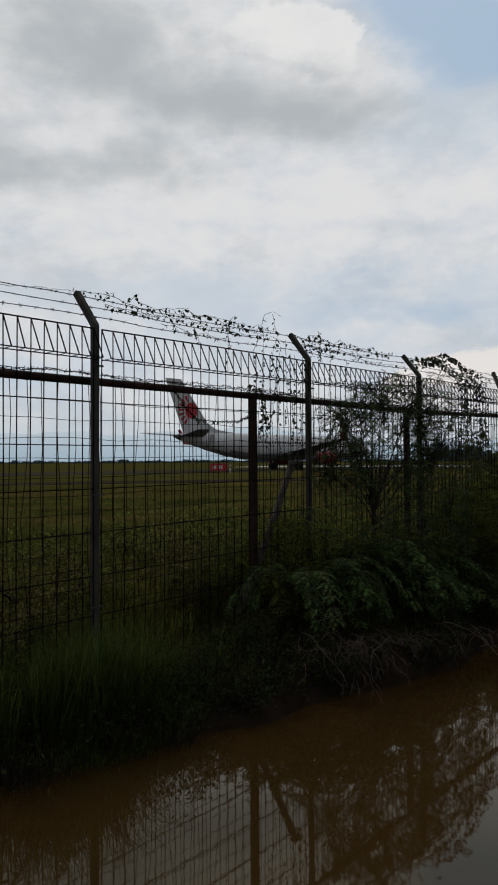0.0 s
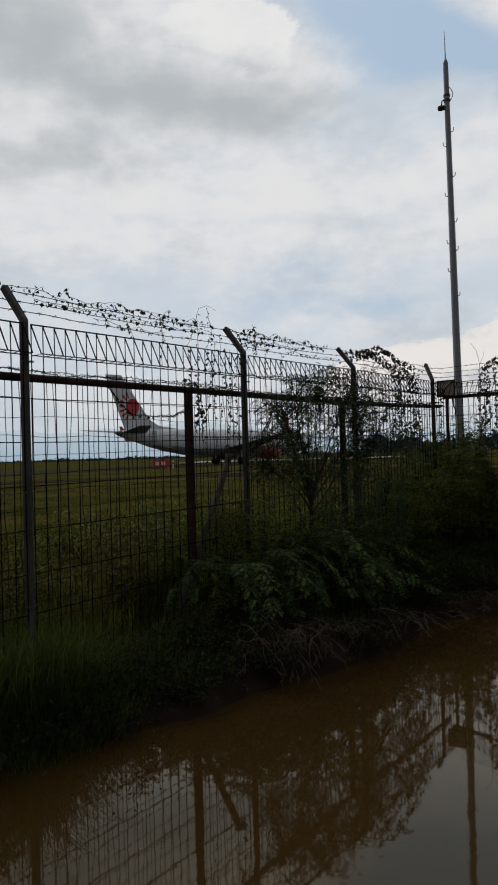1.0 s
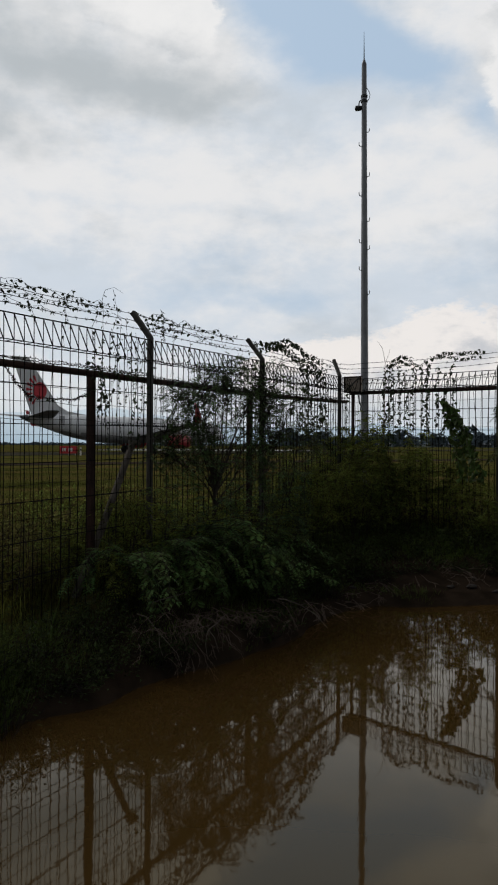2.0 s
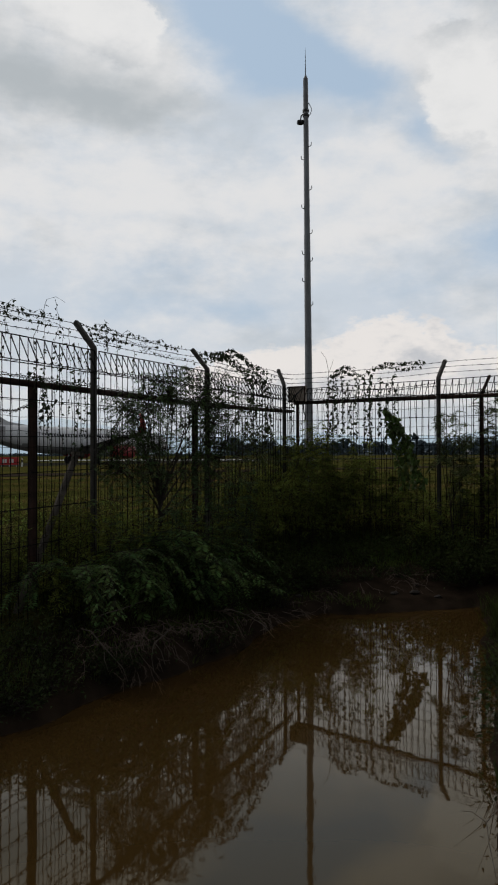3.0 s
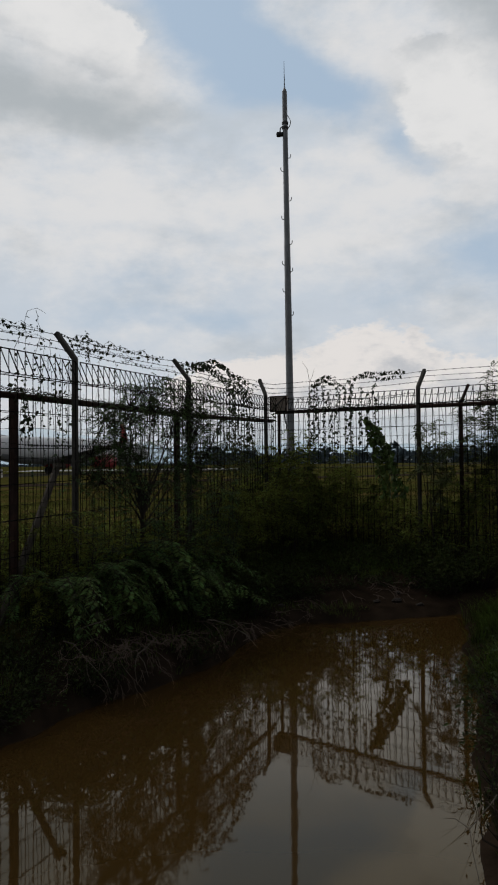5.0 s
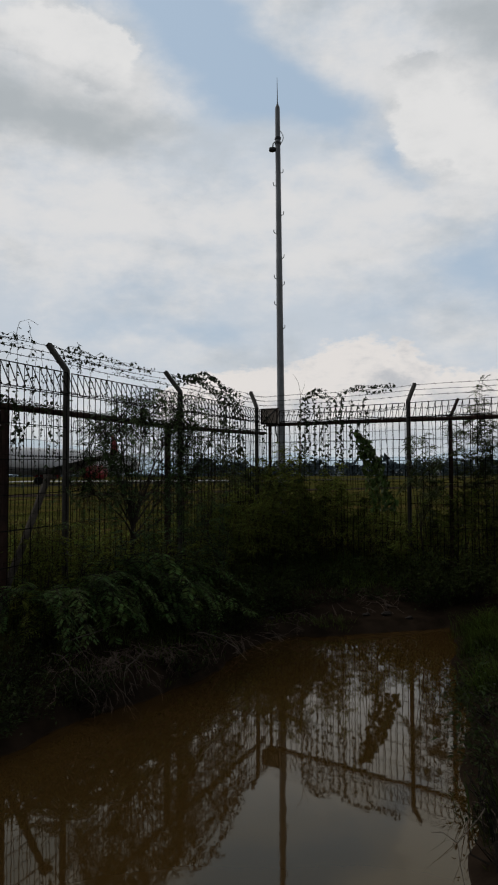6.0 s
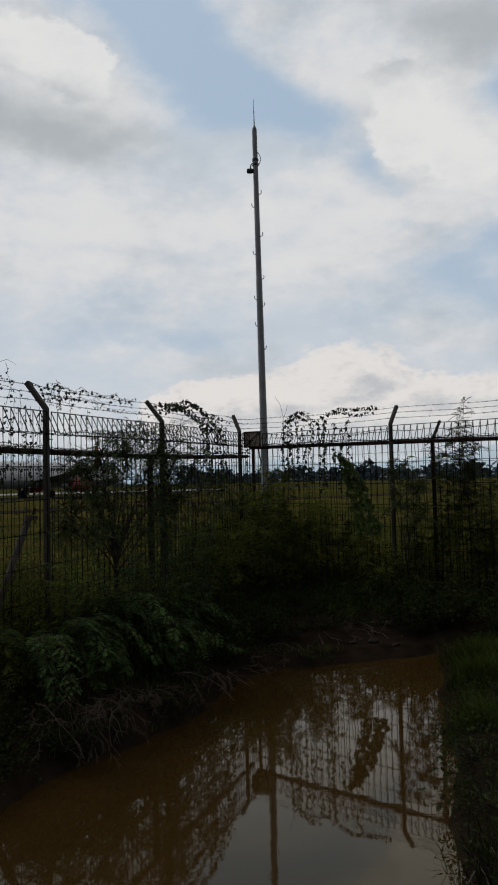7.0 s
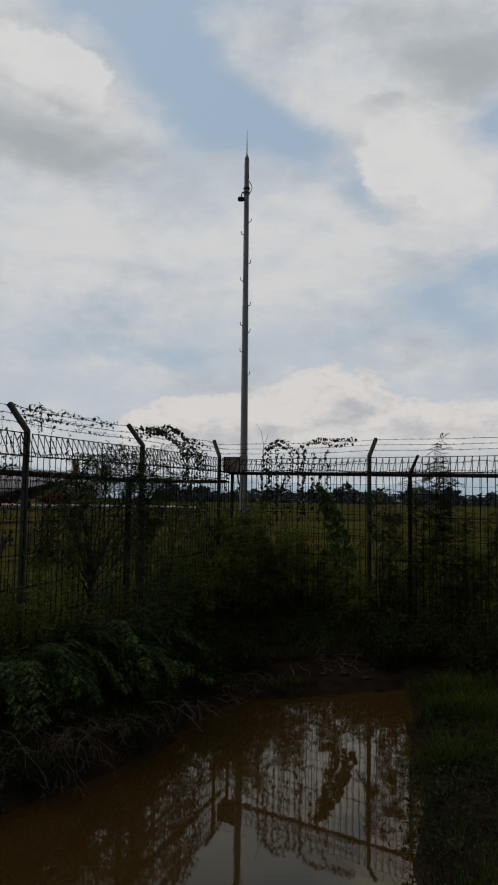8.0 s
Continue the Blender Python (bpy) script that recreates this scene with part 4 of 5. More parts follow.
# ---------------- plants ----------------
def vine(label, runs, leaf_mat=None, size=0.04, gap=0.05, stem_r=0.0025, droop=0.5, group="fence creepers"):
    """A creeper: thin stems along the given runs, with single leaves standing off them."""
    th = thing("creeper", label, "vine", None, group)
    gl = Geo()
    for run, dens in runs:
        pts = [Vector(p) for p in run]
        line = []
        for a, b in zip(pts, pts[1:]):
            n = max(2, int((b - a).length / 0.05))
            line += [a.lerp(b, i / n) + rvec(0.008) for i in range(n)]
        line.append(pts[-1])
        gs = Geo()
        gs.tube(line, stem_r, stem_r * 0.6, 4, False)
        part("stem", gs, M_STEM, th)
        for a, b in zip(line, line[1:]):
            k = (b - a).length / gap * dens
            n = int(k) + (rnd.random() < k - int(k))
            for _ in range(n):
                p = a.lerp(b, rnd.random())
                d = rvec(0.8)
                d.z -= droop
                d.normalize()
                st = p + d * rnd.uniform(0.002, 0.012)
                ln = size * rnd.uniform(0.6, 1.25)
                gl.leaf(st, d + Vector((0, 0, -0.3)), rvec(1), ln, ln * rnd.uniform(0.6, 0.95))
    part("foliage", gl, leaf_mat or M_LEAF, th)
    return th


def feather(gl, gs, p, d, length, pairs, leaflet, up):
    """A twice-divided feathery leaf: a rachis with pairs of pinnae made of narrow leaflets."""
    p, d = Vector(p), Vector(d).normalized()
    s = d.cross(up)
    s = s.normalized() if s.length > 1e-3 else Vector((1, 0, 0))
    n = s.cross(d)
    line = [p + d * (length * t) - Vector((0, 0, length * 0.35 * t * t)) for t in (0, 0.35, 0.7, 1.0)]
    gs.tube(line, 0.0018, 0.001, 3, False)
    for i in range(pairs):
        t = 0.18 + 0.82 * i / max(1, pairs - 1)
        c = p + d * (length * t) - Vector((0, 0, length * 0.35 * t * t))
        for sd in (-1, 1):
            q = (s * sd + d * 0.45 - Vector((0, 0, 0.15))).normalized()
            ln = leaflet * (1.15 - 0.5 * abs(t - 0.45)) * rnd.uniform(0.8, 1.15)
            w = ln * 0.36
            e = q.cross(n).normalized() * w / 2
            b = len(gl.v)
            gl.v.extend(tuple(k) for k in (c, c + q * ln * 0.5 + e, c + q * ln - n * ln * 0.12, c + q * ln * 0.5 - e))
            gl.f.append((b, b + 1, b + 2, b + 3))


def crown_tree(label, base, fork, aims, leaf_len, leaflet, pairs, per, trunk_r, mat=None, droop=0.1, limbs=6):
    """A slender tree: a crooked trunk that forks, a few limbs, side branches reaching to the given places, feathery leaves along their outer part."""
    th = thing("sapling_tree", label, "tree", None, "shrubs by the fence")
    base = Vector((*base, gz(*base) - 0.08))
    gw, gl = Geo(), Geo()
    knee = base.lerp(fork, 0.55) + Vector((0.03, -0.02, 0))
    gw.tube([base, knee, fork], trunk_r, trunk_r * 0.75, 7)
    aims = [Vector(a) for a in aims]
    side = sorted(aims, key=lambda a: math.atan2((a - fork).z, (a - fork).x))
    nodes = []
    for k in range(limbs):
        aim = side[int((k + 0.5) * len(side) / limbs)]
        end = fork.lerp(aim, 0.8)
        start = knee.lerp(fork, rnd.uniform(0.4, 1.0))
        bow = Vector((rnd.uniform(-0.05, 0.05), rnd.uniform(-0.05, 0.05), rnd.uniform(0.0, 0.08)))
        line = [start.lerp(end, t / 6) + bow * (4 * t / 6 * (1 - t / 6)) + rvec(0.02) * min(1, t / 2) for t in range(7)]
        gw.tube(line, trunk_r * 0.4, 0.003, 5)
        nodes += line[2:]
    for aim in aims:
        near = sorted(nodes, key=lambda q: (q - aim).length + 0.6 * max(0.0, q.z - aim.z))
        start = rnd.choice(near[:4])
        line, n = [], 6
        bow = Vector((rnd.uniform(-0.05, 0.05), rnd.uniform(-0.05, 0.05), rnd.uniform(-0.02, 0.10)))
        for i in range(n + 1):
            t = i / n
            line.append(start.lerp(aim, t) + bow * (4 * t * (1 - t)) + rvec(0.014) * min(1, 3 * t))
        gw.tube(line, trunk_r * 0.16, 0.0018, 4, False)
        for i in range(2, n + 1):
            d = ((line[i] - line[i - 1]).normalized() * 0.6 + rvec(0.9)).normalized()
            e = line[i] + d * rnd.uniform(0.05, 0.17)
            gw.tube([line[i], line[i].lerp(e, 0.5) + rvec(0.01), e], 0.002, 0.0011, 3, False)
            for _ in range(per):
                p = line[i].lerp(e, rnd.uniform(0.1, 1.0))
                q = (d * 0.5 + rvec(0.9)).normalized()
                q.z = q.z * 0.6 - droop
                feather(gl, gw, p, q, leaf_len * rnd.uniform(0.6, 1.25), pairs, leaflet * rnd.uniform(0.8, 1.2), Vector((0, 0, 1)) + rvec(0.5))
    part("trunk", gw, M_BARK, th)
    part("crown", gl, mat or M_FEATHER, th)
    return th


def bush(label, lobes, leaf, count, mat=None, group="bank bushes", flat=0.6):
    """Dense leafy bushes, one thing for each lobe (centre x, y, z and radii): stems from the ground and small leaves on short twigs."""
    for (x, y, z, rx, ry, rz) in lobes:
        th = thing("bush", label, "bush", None, group)
        gw, gl = Geo(), Geo()
        g0 = gz(x, y) - 0.05
        clumps = []
        for _ in range(int(34 + 60 * rx * ry)):
            v = rvec(1)
            while v.length > 1 or v.length < 0.3:
                v = rvec(1)
            v *= rnd.uniform(0.75, 1.15)
            clumps.append(Vector((x + v.x * rx, y + v.y * ry, max(g0 + 0.05, z + v.z * rz))))
        for c in clumps:
            b = Vector((x + (c.x - x) * 0.25, y + (c.y - y) * 0.25, g0))
            gw.tube([b, b.lerp(c, 0.5) + rvec(0.08), c], 0.007, 0.002, 3, False)
        n = int(count * rx * ry / len(clumps)) + 1
        for c in clumps:
            aim = Vector((c.x - x, c.y - y, (c.z - z) + 0.25)).normalized()
            size = rnd.uniform(0.09, 0.19)
            for _ in range(n):
                p = c + rvec(1) * size * rnd.uniform(0.2, 1.0) + aim * rnd.uniform(0, 0.1)
                if p.z < g0:
                    continue
                d = (rvec(1) + aim * 0.7).normalized()
                d.z = d.z * flat - 0.1
                ln = leaf * rnd.uniform(0.5, 1.4)
                gl.leaf(p, d, Vector((0, 0, 1)) + rvec(0.6), ln, ln * rnd.uniform(0.3, 0.55))
        part("trunk", gw, M_BARK, th)
        part("foliage", gl, mat or M_BUSH, th)


def grass(name, label, mat, spots, blades, h, w, bend):
    """Grass tufts: each spot is (x, y, spread, height factor)."""
    g = Geo()
    xs = np.array([s[0] for s in spots]), np.array([s[1] for s in spots])
    zs = ground_z(*xs)
    for (x, y, sp, k), z in zip(spots, zs):
        for _ in range(blades):
            a = rnd.uniform(0, 6.283)
            q = rnd.uniform(0, sp)
            hh = h * k * rnd.uniform(0.5, 1.25)
            g.blade((x + math.cos(a) * q, y + math.sin(a) * q, z - 0.04), (math.cos(a), math.sin(a), 0), hh, w * rnd.uniform(0.6, 1.4), bend * hh * rnd.uniform(0.3, 1.3))
    return tagged(part(name, g, mat), label, "grass", kind="stuff")


def L3(s, z, off=0.0):
    """A place on the first fence: s along it, height z, off towards the pond."""
    p = P2 + U * s + V * off
    return Vector((p.x, p.y, z))


def R3(s, z, off=0.0):
    """A place on the second fence, off towards the pond; it comes nearer along s, so s and z are scaled to keep their bearing."""
    p = CORNER + W * (s * (1.165 - 0.028 * s)) - N * off
    return Vector((p.x, p.y, 1.375 + (z - 1.375) * (1 - 0.0285 * s)))


def build_grass():
    r = random.Random(11)
    spots, lush, field, rim = [], [], [], []
    cand = np.array([(r.uniform(-5, 9.5), r.uniform(0.2, 13)) for _ in range(60000)])
    d = shore_distance(cand[:, 0], cand[:, 1])
    for (x, y), dd in zip(cand, d):
        v = Vector((x, y, 0)) - P2
        off, s = v.dot(V), v.dot(U)           # off > 0: the pond's side of the first fence
        inside = off > -0.1 and s < 5.5
        if inside and dd > (0.10 if s < 2.6 else 1.2) and y > 2.0:
            patch = 0.5 + 0.5 * math.sin(x * 2.3 + y * 1.1) * math.sin(y * 2.9 - x)
            if r.random() < 0.16 + 0.30 * patch:
                spots.append((x, y, 0.07, (0.5 + 0.7 * patch) * min(0.9, 0.25 + 0.8 * dd)))
    for _ in range(5200):
        s, o = r.uniform(-6, 7.5), -0.15 - abs(r.gauss(0, 2.2))
        p = P2 + U * s + V * o
        lush.append((p.x, p.y, 0.12, r.uniform(0.5, 1.5)))
    for _ in range(2600):
        s, o = r.uniform(-0.5, 8.0), -0.15 - abs(r.gauss(0, 2.0))
        p = CORNER + W * s - N * o
        lush.append((p.x, p.y, 0.12, r.uniform(0.5, 1.5)))
    for _ in range(20000):
        y = 9.5 + 30 * r.random() ** 1.4
        x = r.uniform(-0.42, 1.05) * y
        field.append((x, y, 0.25, r.uniform(0.5, 1.3)))
    for _ in range(1500):
        s, o = r.uniform(-4.5, 0.6), 0.1 + 1.25 * r.random()
        p = P2 + U * s + V * o
        if float(shore_distance(p.x, p.y)) > 0.22:
            spots.append((p.x, p.y, 0.09, r.uniform(0.5, 1.15) * (0.8 if s < -2.0 else 0.45)))
    for _ in range(260):
        p = P2 + U * r.gauss(-2.75, 0.3) + V * r.uniform(0.2, 0.7)
        spots.append((p.x, p.y, 0.09, r.uniform(0.9, 1.5)))
    for _ in range(300):
        q = r.gauss(-2.95, 0.45)
        p = P2 + U * q + V * r.uniform(0.05, 0.4)
        if float(shore_distance(p.x, p.y)) > 0.15:
            spots.append((p.x, p.y, 0.09, r.uniform(2.5, 3.9) * (1.0 if q < -2.35 else 0.6)))
    for _ in range(420):
        x, y = -1.75 + r.gauss(0, 0.45), 4.5 + r.gauss(0, 0.28)
        if float(shore_distance(x, y)) > 0.12:
            spots.append((x, y, 0.08, r.uniform(1.0, 1.7)))
    grass("grass", "dark green grass tufts on the pond bank", M_GRASS, spots, 15, 0.19, 0.0055, 0.8)
    grass("tall_grass", "tall rank grass behind the wire fence", M_DRYGRASS, lush, 10, 0.25, 0.007, 0.9)
    grass("field_grass", "rough olive grass of the open airfield", M_FIELD, field, 6, 0.12, 0.011, 1.1)


build_grass()


def build_creepers():
    r = random.Random(5)
    top = lambda s: lerp_table(s, LEFT_TOP)
    def along(s0, s1, k, rise=0.0):
        """A shoot that follows the k-th barbed wire of the first fence, winding loosely round it."""
        h, dz = (0.07, 0.14, 0.215)[k], (0.079, 0.164, 0.249)[k]
        pts, s = [], s0
        while s < s1:
            pts.append(L3(s, top(s) + dz + r.uniform(-0.012, 0.02) + rise * r.random() ** 3, -h + r.uniform(-0.015, 0.015)))
            s += r.uniform(0.10, 0.22)
        return pts
    # along the barbed wires between the second and third visible posts
    runs = []
    for s0, s1, k, dn in ((-2.6, -0.2, 2, 0.55), (-2.0, -0.3, 2, 0.6), (-2.4, -0.9, 1, 0.55), (-2.3, -0.4, 1, 0.35), (-1.9, -1.0, 0, 0.5), (-1.1, -0.1, 1, 0.4)):
        runs.append((along(s0, s1, k, 0.05), dn))
    for s0, k, lift in ((-2.35, 2, 0.06), (-2.1, 2, 0.09), (-1.55, 2, 0.07), (-1.45, 1, -0.16), (-1.75, 1, -0.10), (-0.95, 2, 0.08), (-1.05, 1, -0.22), (-2.6, 1, -0.08)):
        a = along(s0, s0 + 0.05, k)[0]
        runs.append(([a, a + Vector((0.03, 0.02, lift * 0.6)), a + Vector((0.07, 0.07, lift))], 0.9))
    for s, z0, z1, dn in ((-0.62, 2.75, 1.7, 0.6), (-0.78, 2.62, 2.05, 0.5), (-0.30, 2.4, 1.55, 0.55), (-0.45, 2.5, 1.6, 0.4), (-1.25, 2.55, 2.15, 0.4), (-0.15, 2.35, 1.7, 0.5), (-0.9, 2.5, 1.9, 0.5), (-0.52, 2.45, 1.4, 0.7), (-0.36, 2.42, 1.35, 0.7), (-0.22, 2.4, 1.3, 0.6), (-0.68, 2.2, 1.2, 0.6)):
        runs.append(([L3(s + r.uniform(-0.03, 0.03), z0 - (z0 - z1) * i / 5, 0.05 + r.uniform(-0.02, 0.05)) for i in range(6)], dn))
    runs.append(([L3(-0.62, 2.62, -0.1), L3(-0.55, 2.78, -0.1), L3(-0.42, 2.83, -0.1), L3(-0.3, 2.80, -0.1)], 0.12))
    runs.append(([L3(-0.86, 2.06, 0.02), L3(-0.72, 1.98, 0.02), L3(-0.66, 1.8, 0.02), L3(-0.70, 1.55, 0.02)], 1.3))
    runs.append(([L3(-0.95, 2.02, 0.0), L3(-0.75, 2.05, 0.0), L3(-0.5, 2.03, 0.0), L3(-0.2, 2.02, 0.0)], 0.8))
    runs.append(([L3(-1.62, 1.73, 0.05), L3(-1.33, 1.72, 0.05), L3(-1.12, 1.73, 0.05), L3(-0.88, 1.83, 0.05)], 0.35))
    vine("thin creeper with small dark leaves along the barbed wire", runs, size=0.036, gap=0.023)
    # past the next post
    runs = []
    for s0, s1, k, dn in ((0.05, 2.1, 2, 0.5), (0.3, 1.7, 2, 0.45), (0.1, 1.5, 1, 0.5), (0.5, 2.0, 1, 0.4), (0.9, 2.2, 0, 0.35), (0.05, 0.6, 0, 0.5)):
        runs.append((along(s0, s1, k, 0.06), dn))
    for s0, lift in ((0.12, 0.10), (0.25, 0.12), (0.45, 0.06), (0.2, -0.12), (0.38, -0.16)):
        a = along(s0, s0 + 0.05, 1)[0]
        runs.append(([a, a + Vector((0.03, 0.02, lift * 0.6)), a + Vector((0.06, 0.06, lift))], 1.2))
    for s, z0, z1, dn in ((0.12, 2.7, 2.35, 0.7), (0.30, 2.55, 2.0, 0.5), (0.62, 2.45, 1.7, 0.4), (1.3, 2.4, 1.8, 0.4), (1.7, 2.45, 1.9, 0.4)):
        runs.append(([L3(s + r.uniform(-0.04, 0.04), z0 - (z0 - z1) * i / 5, 0.05) for i in range(6)], dn))
    vine("wiry creeper tangled in barbed wire above mesh", runs, size=0.036, gap=0.023)
    # the heavy arch after the third post, with long hanging strands
    runs = []
    for k in range(7):
        o = r.uniform(-0.2, 0.3)
        runs.append(([L3(2.42, 2.60 + r.uniform(-0.03, 0.1), o), L3(2.75, 2.70 + r.uniform(-0.09, 0.08), o), L3(3.2, 2.68 + r.uniform(-0.1, 0.08), o), L3(3.65, 2.56 + r.uniform(-0.1, 0.08), o), L3(4.0, 2.42, o)], 0.7))
    for k in range(8):
        s = 3.35 + 0.95 * (k + 0.7 * r.random()) / 8
        z0 = 2.62 - 0.25 * (s - 3.35)
        z1 = r.uniform(1.2, 1.6)
        runs.append(([L3(s + r.uniform(-0.03, 0.03), z0 - (z0 - z1) * i / 6, 0.06 + r.uniform(-0.02, 0.04)) for i in range(7)], 1.15))
    runs.append(([L3(5.15 + r.uniform(-0.02, 0.02), 2.36 - 0.15 * i, 0.05) for i in range(7)], 0.9))
    runs.append(([L3(4.1, 2.68, -0.1), L3(4.4, 2.66, -0.1), L3(4.75, 2.6, -0.1)], 0.5))
    vine("thick creeper arching over wire with long hanging strands", runs, size=0.052, gap=0.024)
    # second fence: strands hanging in a curtain, and shoots along the wires
    runs = []
    for s in (0.62, 0.76, 0.86, 0.98, 1.10, 1.24, 1.32, 1.46, 1.58, 1.70, 0.70, 1.30):
        z0 = 2.62 + r.uniform(-0.1, 0.12)
        z1 = r.uniform(1.45, 1.75)
        runs.append(([R3(s + r.uniform(-0.025, 0.025), z0 - (z0 - z1) * i / 7, 0.06 + r.uniform(-0.02, 0.04)) for i in range(8)], 0.9))
    runs.append(([R3(0.60, 2.55, 0), R3(0.70, 2.72, 0), R3(0.85, 2.80, 0), R3(1.0, 2.74, 0), R3(1.1, 2.55, 0)], 1.2))
    runs.append(([R3(0.65, 2.65, 0), R3(0.85, 2.72, 0), R3(1.02, 2.64, 0)], 1.4))
    runs.append(([R3(1.15, 2.62, 0), R3(1.35, 2.74, 0), R3(1.5, 2.82, -0.05), R3(1.78, 2.80, -0.1), R3(2.05, 2.83, -0.15)], 1.0))
    runs.append(([R3(1.4, 2.74, 0), R3(1.55, 2.77, 0), R3(1.8, 2.70, 0), R3(2.05, 2.76, -0.1)], 0.8))
    vine("leafy creeper curtain hanging down the mesh fence", runs, size=0.056, gap=0.0165)
    runs = []
    for k in range(5):
        o = r.uniform(0.05, 0.15)
        runs.append(([R3(1.56 + 0.03 * k, 2.12 - 0.04 * k, o), R3(1.64 + 0.03 * k, 1.9, o), R3(1.70 + 0.05 * k, 1.7, o), R3(1.78 + 0.06 * k, 1.45, o + 0.05), R3(1.86 + 0.08 * k, 1.15, o + 0.1), R3(1.92 + 0.09 * k, 0.85, o + 0.12)], 1.7))
    vine("broad-leaved climber with large green leaves on mesh", runs, M_BIGLEAF, size=0.11, gap=0.04, stem_r=0.004)
    # a loose strand drooping from the rail
    th = thing("loose_wire", "loose rusty barbed wire strand drooping from the rail", "wire")
    pts = [L3(q, z, 0.05) for q, z in ((-1.86, 1.95), (-1.77, 1.845), (-1.66, 1.757), (-1.61, 1.727), (-1.33, 1.726), (-1.12, 1.731), (-1.0, 1.766), (-0.87, 1.84))]
    part("strand", barbed_wire(pts, 0.0), M_RUSTWIRE, th)
    # a bare dry stalk standing above the wire
    th = thing("dry_stalk", "bare dry stalk standing above the barbed wire", "plant")
    g = Geo()
    g.tube([R3(0.62, 1.3, 0.1), R3(0.63, 2.2, 0.08), R3(0.62, 2.7, 0.06), R3(0.57, 2.92, 0.05), R3(0.48, 3.05, 0.05)], 0.006, 0.002, 5)
    g.tube([R3(0.62, 2.68, 0.06), R3(0.68, 2.82, 0.06), R3(0.70, 2.9, 0.06)], 0.003, 0.0015, 4)
    part("stalk", g, M_TWIG, th)
    # a wisp round the top of the old post
    runs = [([L3(-0.84, 1.98, 0.07), L3(-0.80, 1.86, 0.08), L3(-0.79, 1.74, 0.07), L3(-0.82, 1.6, 0.06)], 1.6), ([L3(-0.9, 2.08, 0.05), L3(-0.82, 2.02, 0.08), L3(-0.76, 1.92, 0.08)], 1.4)]
    vine("small leafy creeper wisp round the old steel post", runs, size=0.05, gap=0.022)
    # left of the first visible post
    runs = [([L3(-3.4, 2.56, -0.2), L3(-3.0, 2.62, -0.2), L3(-2.7, 2.65, -0.2), L3(-2.45, 2.60, -0.15)], 0.35)]
    vine("thin creeper shoot over the top barbed wire", runs, size=0.03, gap=0.05)


build_creepers()


def build_shrubs():
    r = random.Random(15)
    # slender feathery tree growing through the fence
    aims = []
    for k in range(340):
        q = -0.05 + 2.85 * (k + r.random()) / 340
        top = 2.0 + 0.45 * min(1.0, q / 1.4)
        aims.append(L3(q, 0.95 + (top - 0.95) * r.random() ** 0.8, r.uniform(-0.15, 0.45)))
    crown_tree("slender dark feathery-leaved tree growing through the fence", tuple(L3(0.78, 0, 0.18)[:2]), L3(0.95, 0.98, 0.16), aims, 0.115, 0.029, 7, 1, 0.026, None, 0.15, 20)
    aims = [L3(2.1 + 1.35 * (k + r.random()) / 30, r.uniform(1.1, 2.25 - 0.4 * k / 30), r.uniform(-0.05, 0.5)) for k in range(30)]
    crown_tree("thin feathery sapling leaning beside the third post", tuple(L3(2.75, 0, 0.2)[:2]), L3(2.72, 0.7, 0.2), aims, 0.19, 0.034, 9, 1, 0.016, M_SAPLING, 0.25)
    # saplings at the second fence
    aims = [R3(r.uniform(2.38, 2.95), r.uniform(1.1, 2.0), r.uniform(0.1, 0.3)) for _ in range(13)]
    crown_tree("small feathery sapling against the mesh fence", tuple(R3(2.6, 0, 0.2)[:2]), R3(2.6, 0.6, 0.2), aims, 0.13, 0.042, 6, 3, 0.014, M_SAPLING)
    aims = [R3(r.uniform(-0.2, 0.75), r.uniform(1.0, 1.62), r.uniform(0.15, 0.5)) for _ in range(15)]
    crown_tree("low feathery sapling in the fence corner", tuple(R3(0.3, 0, 0.3)[:2]), R3(0.3, 0.6, 0.3), aims, 0.13, 0.042, 6, 3, 0.014)
    # drooping ferny shrub on the bank: arching shoots set with small feathery leaves
    r = random.Random(21)
    th = thing("ferny_shrub", "drooping ferny green shrub overhanging the muddy bank", "shrub", None, "shrubs by the fence")
    gw, gl = Geo(), Geo()
    for k in range(24):
        f = r.uniform(-1.05, 1.1)
        b = Vector((1.15 + f * 0.85 + r.uniform(-0.1, 0.1), 6.68 + f * 0.66 + r.uniform(-0.12, 0.25), 0))
        b.z = gz(b.x, b.y) - 0.05
        a = radians(r.choice((r.uniform(-70, 0), r.uniform(-50, 25), r.uniform(-120, -50), r.uniform(140, 210))))
        reach, rise = r.uniform(0.3, 0.8) * (0.6 if math.sin(a) < -0.8 else 1.0), r.uniform(0.15, 0.6)
        way = Vector((math.cos(a), math.sin(a), 0))
        line = []
        for i in range(9):
            t = i / 8
            line.append(b + way * (reach * t) + Vector((0, 0, 0.14 + rise * (2.3 * t - 1.9 * t * t))) + rvec(0.012))
        gw.tube([b] + line, 0.007, 0.002, 4, False)
        for i in range(2, 9):
            d = (line[i] - line[i - 1]).normalized()
            for sd in (-1, 1, 1, -1):
                s = d.cross(Vector((0, 0, 1))).normalized() * sd
                q = (s * r.uniform(0.4, 1.0) + d * r.uniform(0.5, 1.0) + Vector((0, 0, r.uniform(-0.45, 0.25)))).normalized()
                feather(gl, gw, line[i] + d * r.uniform(0, 0.06), q, r.uniform(0.10, 0.20), 9, r.uniform(0.024, 0.042), Vector((0, 0, 1)) + rvec(0.4))
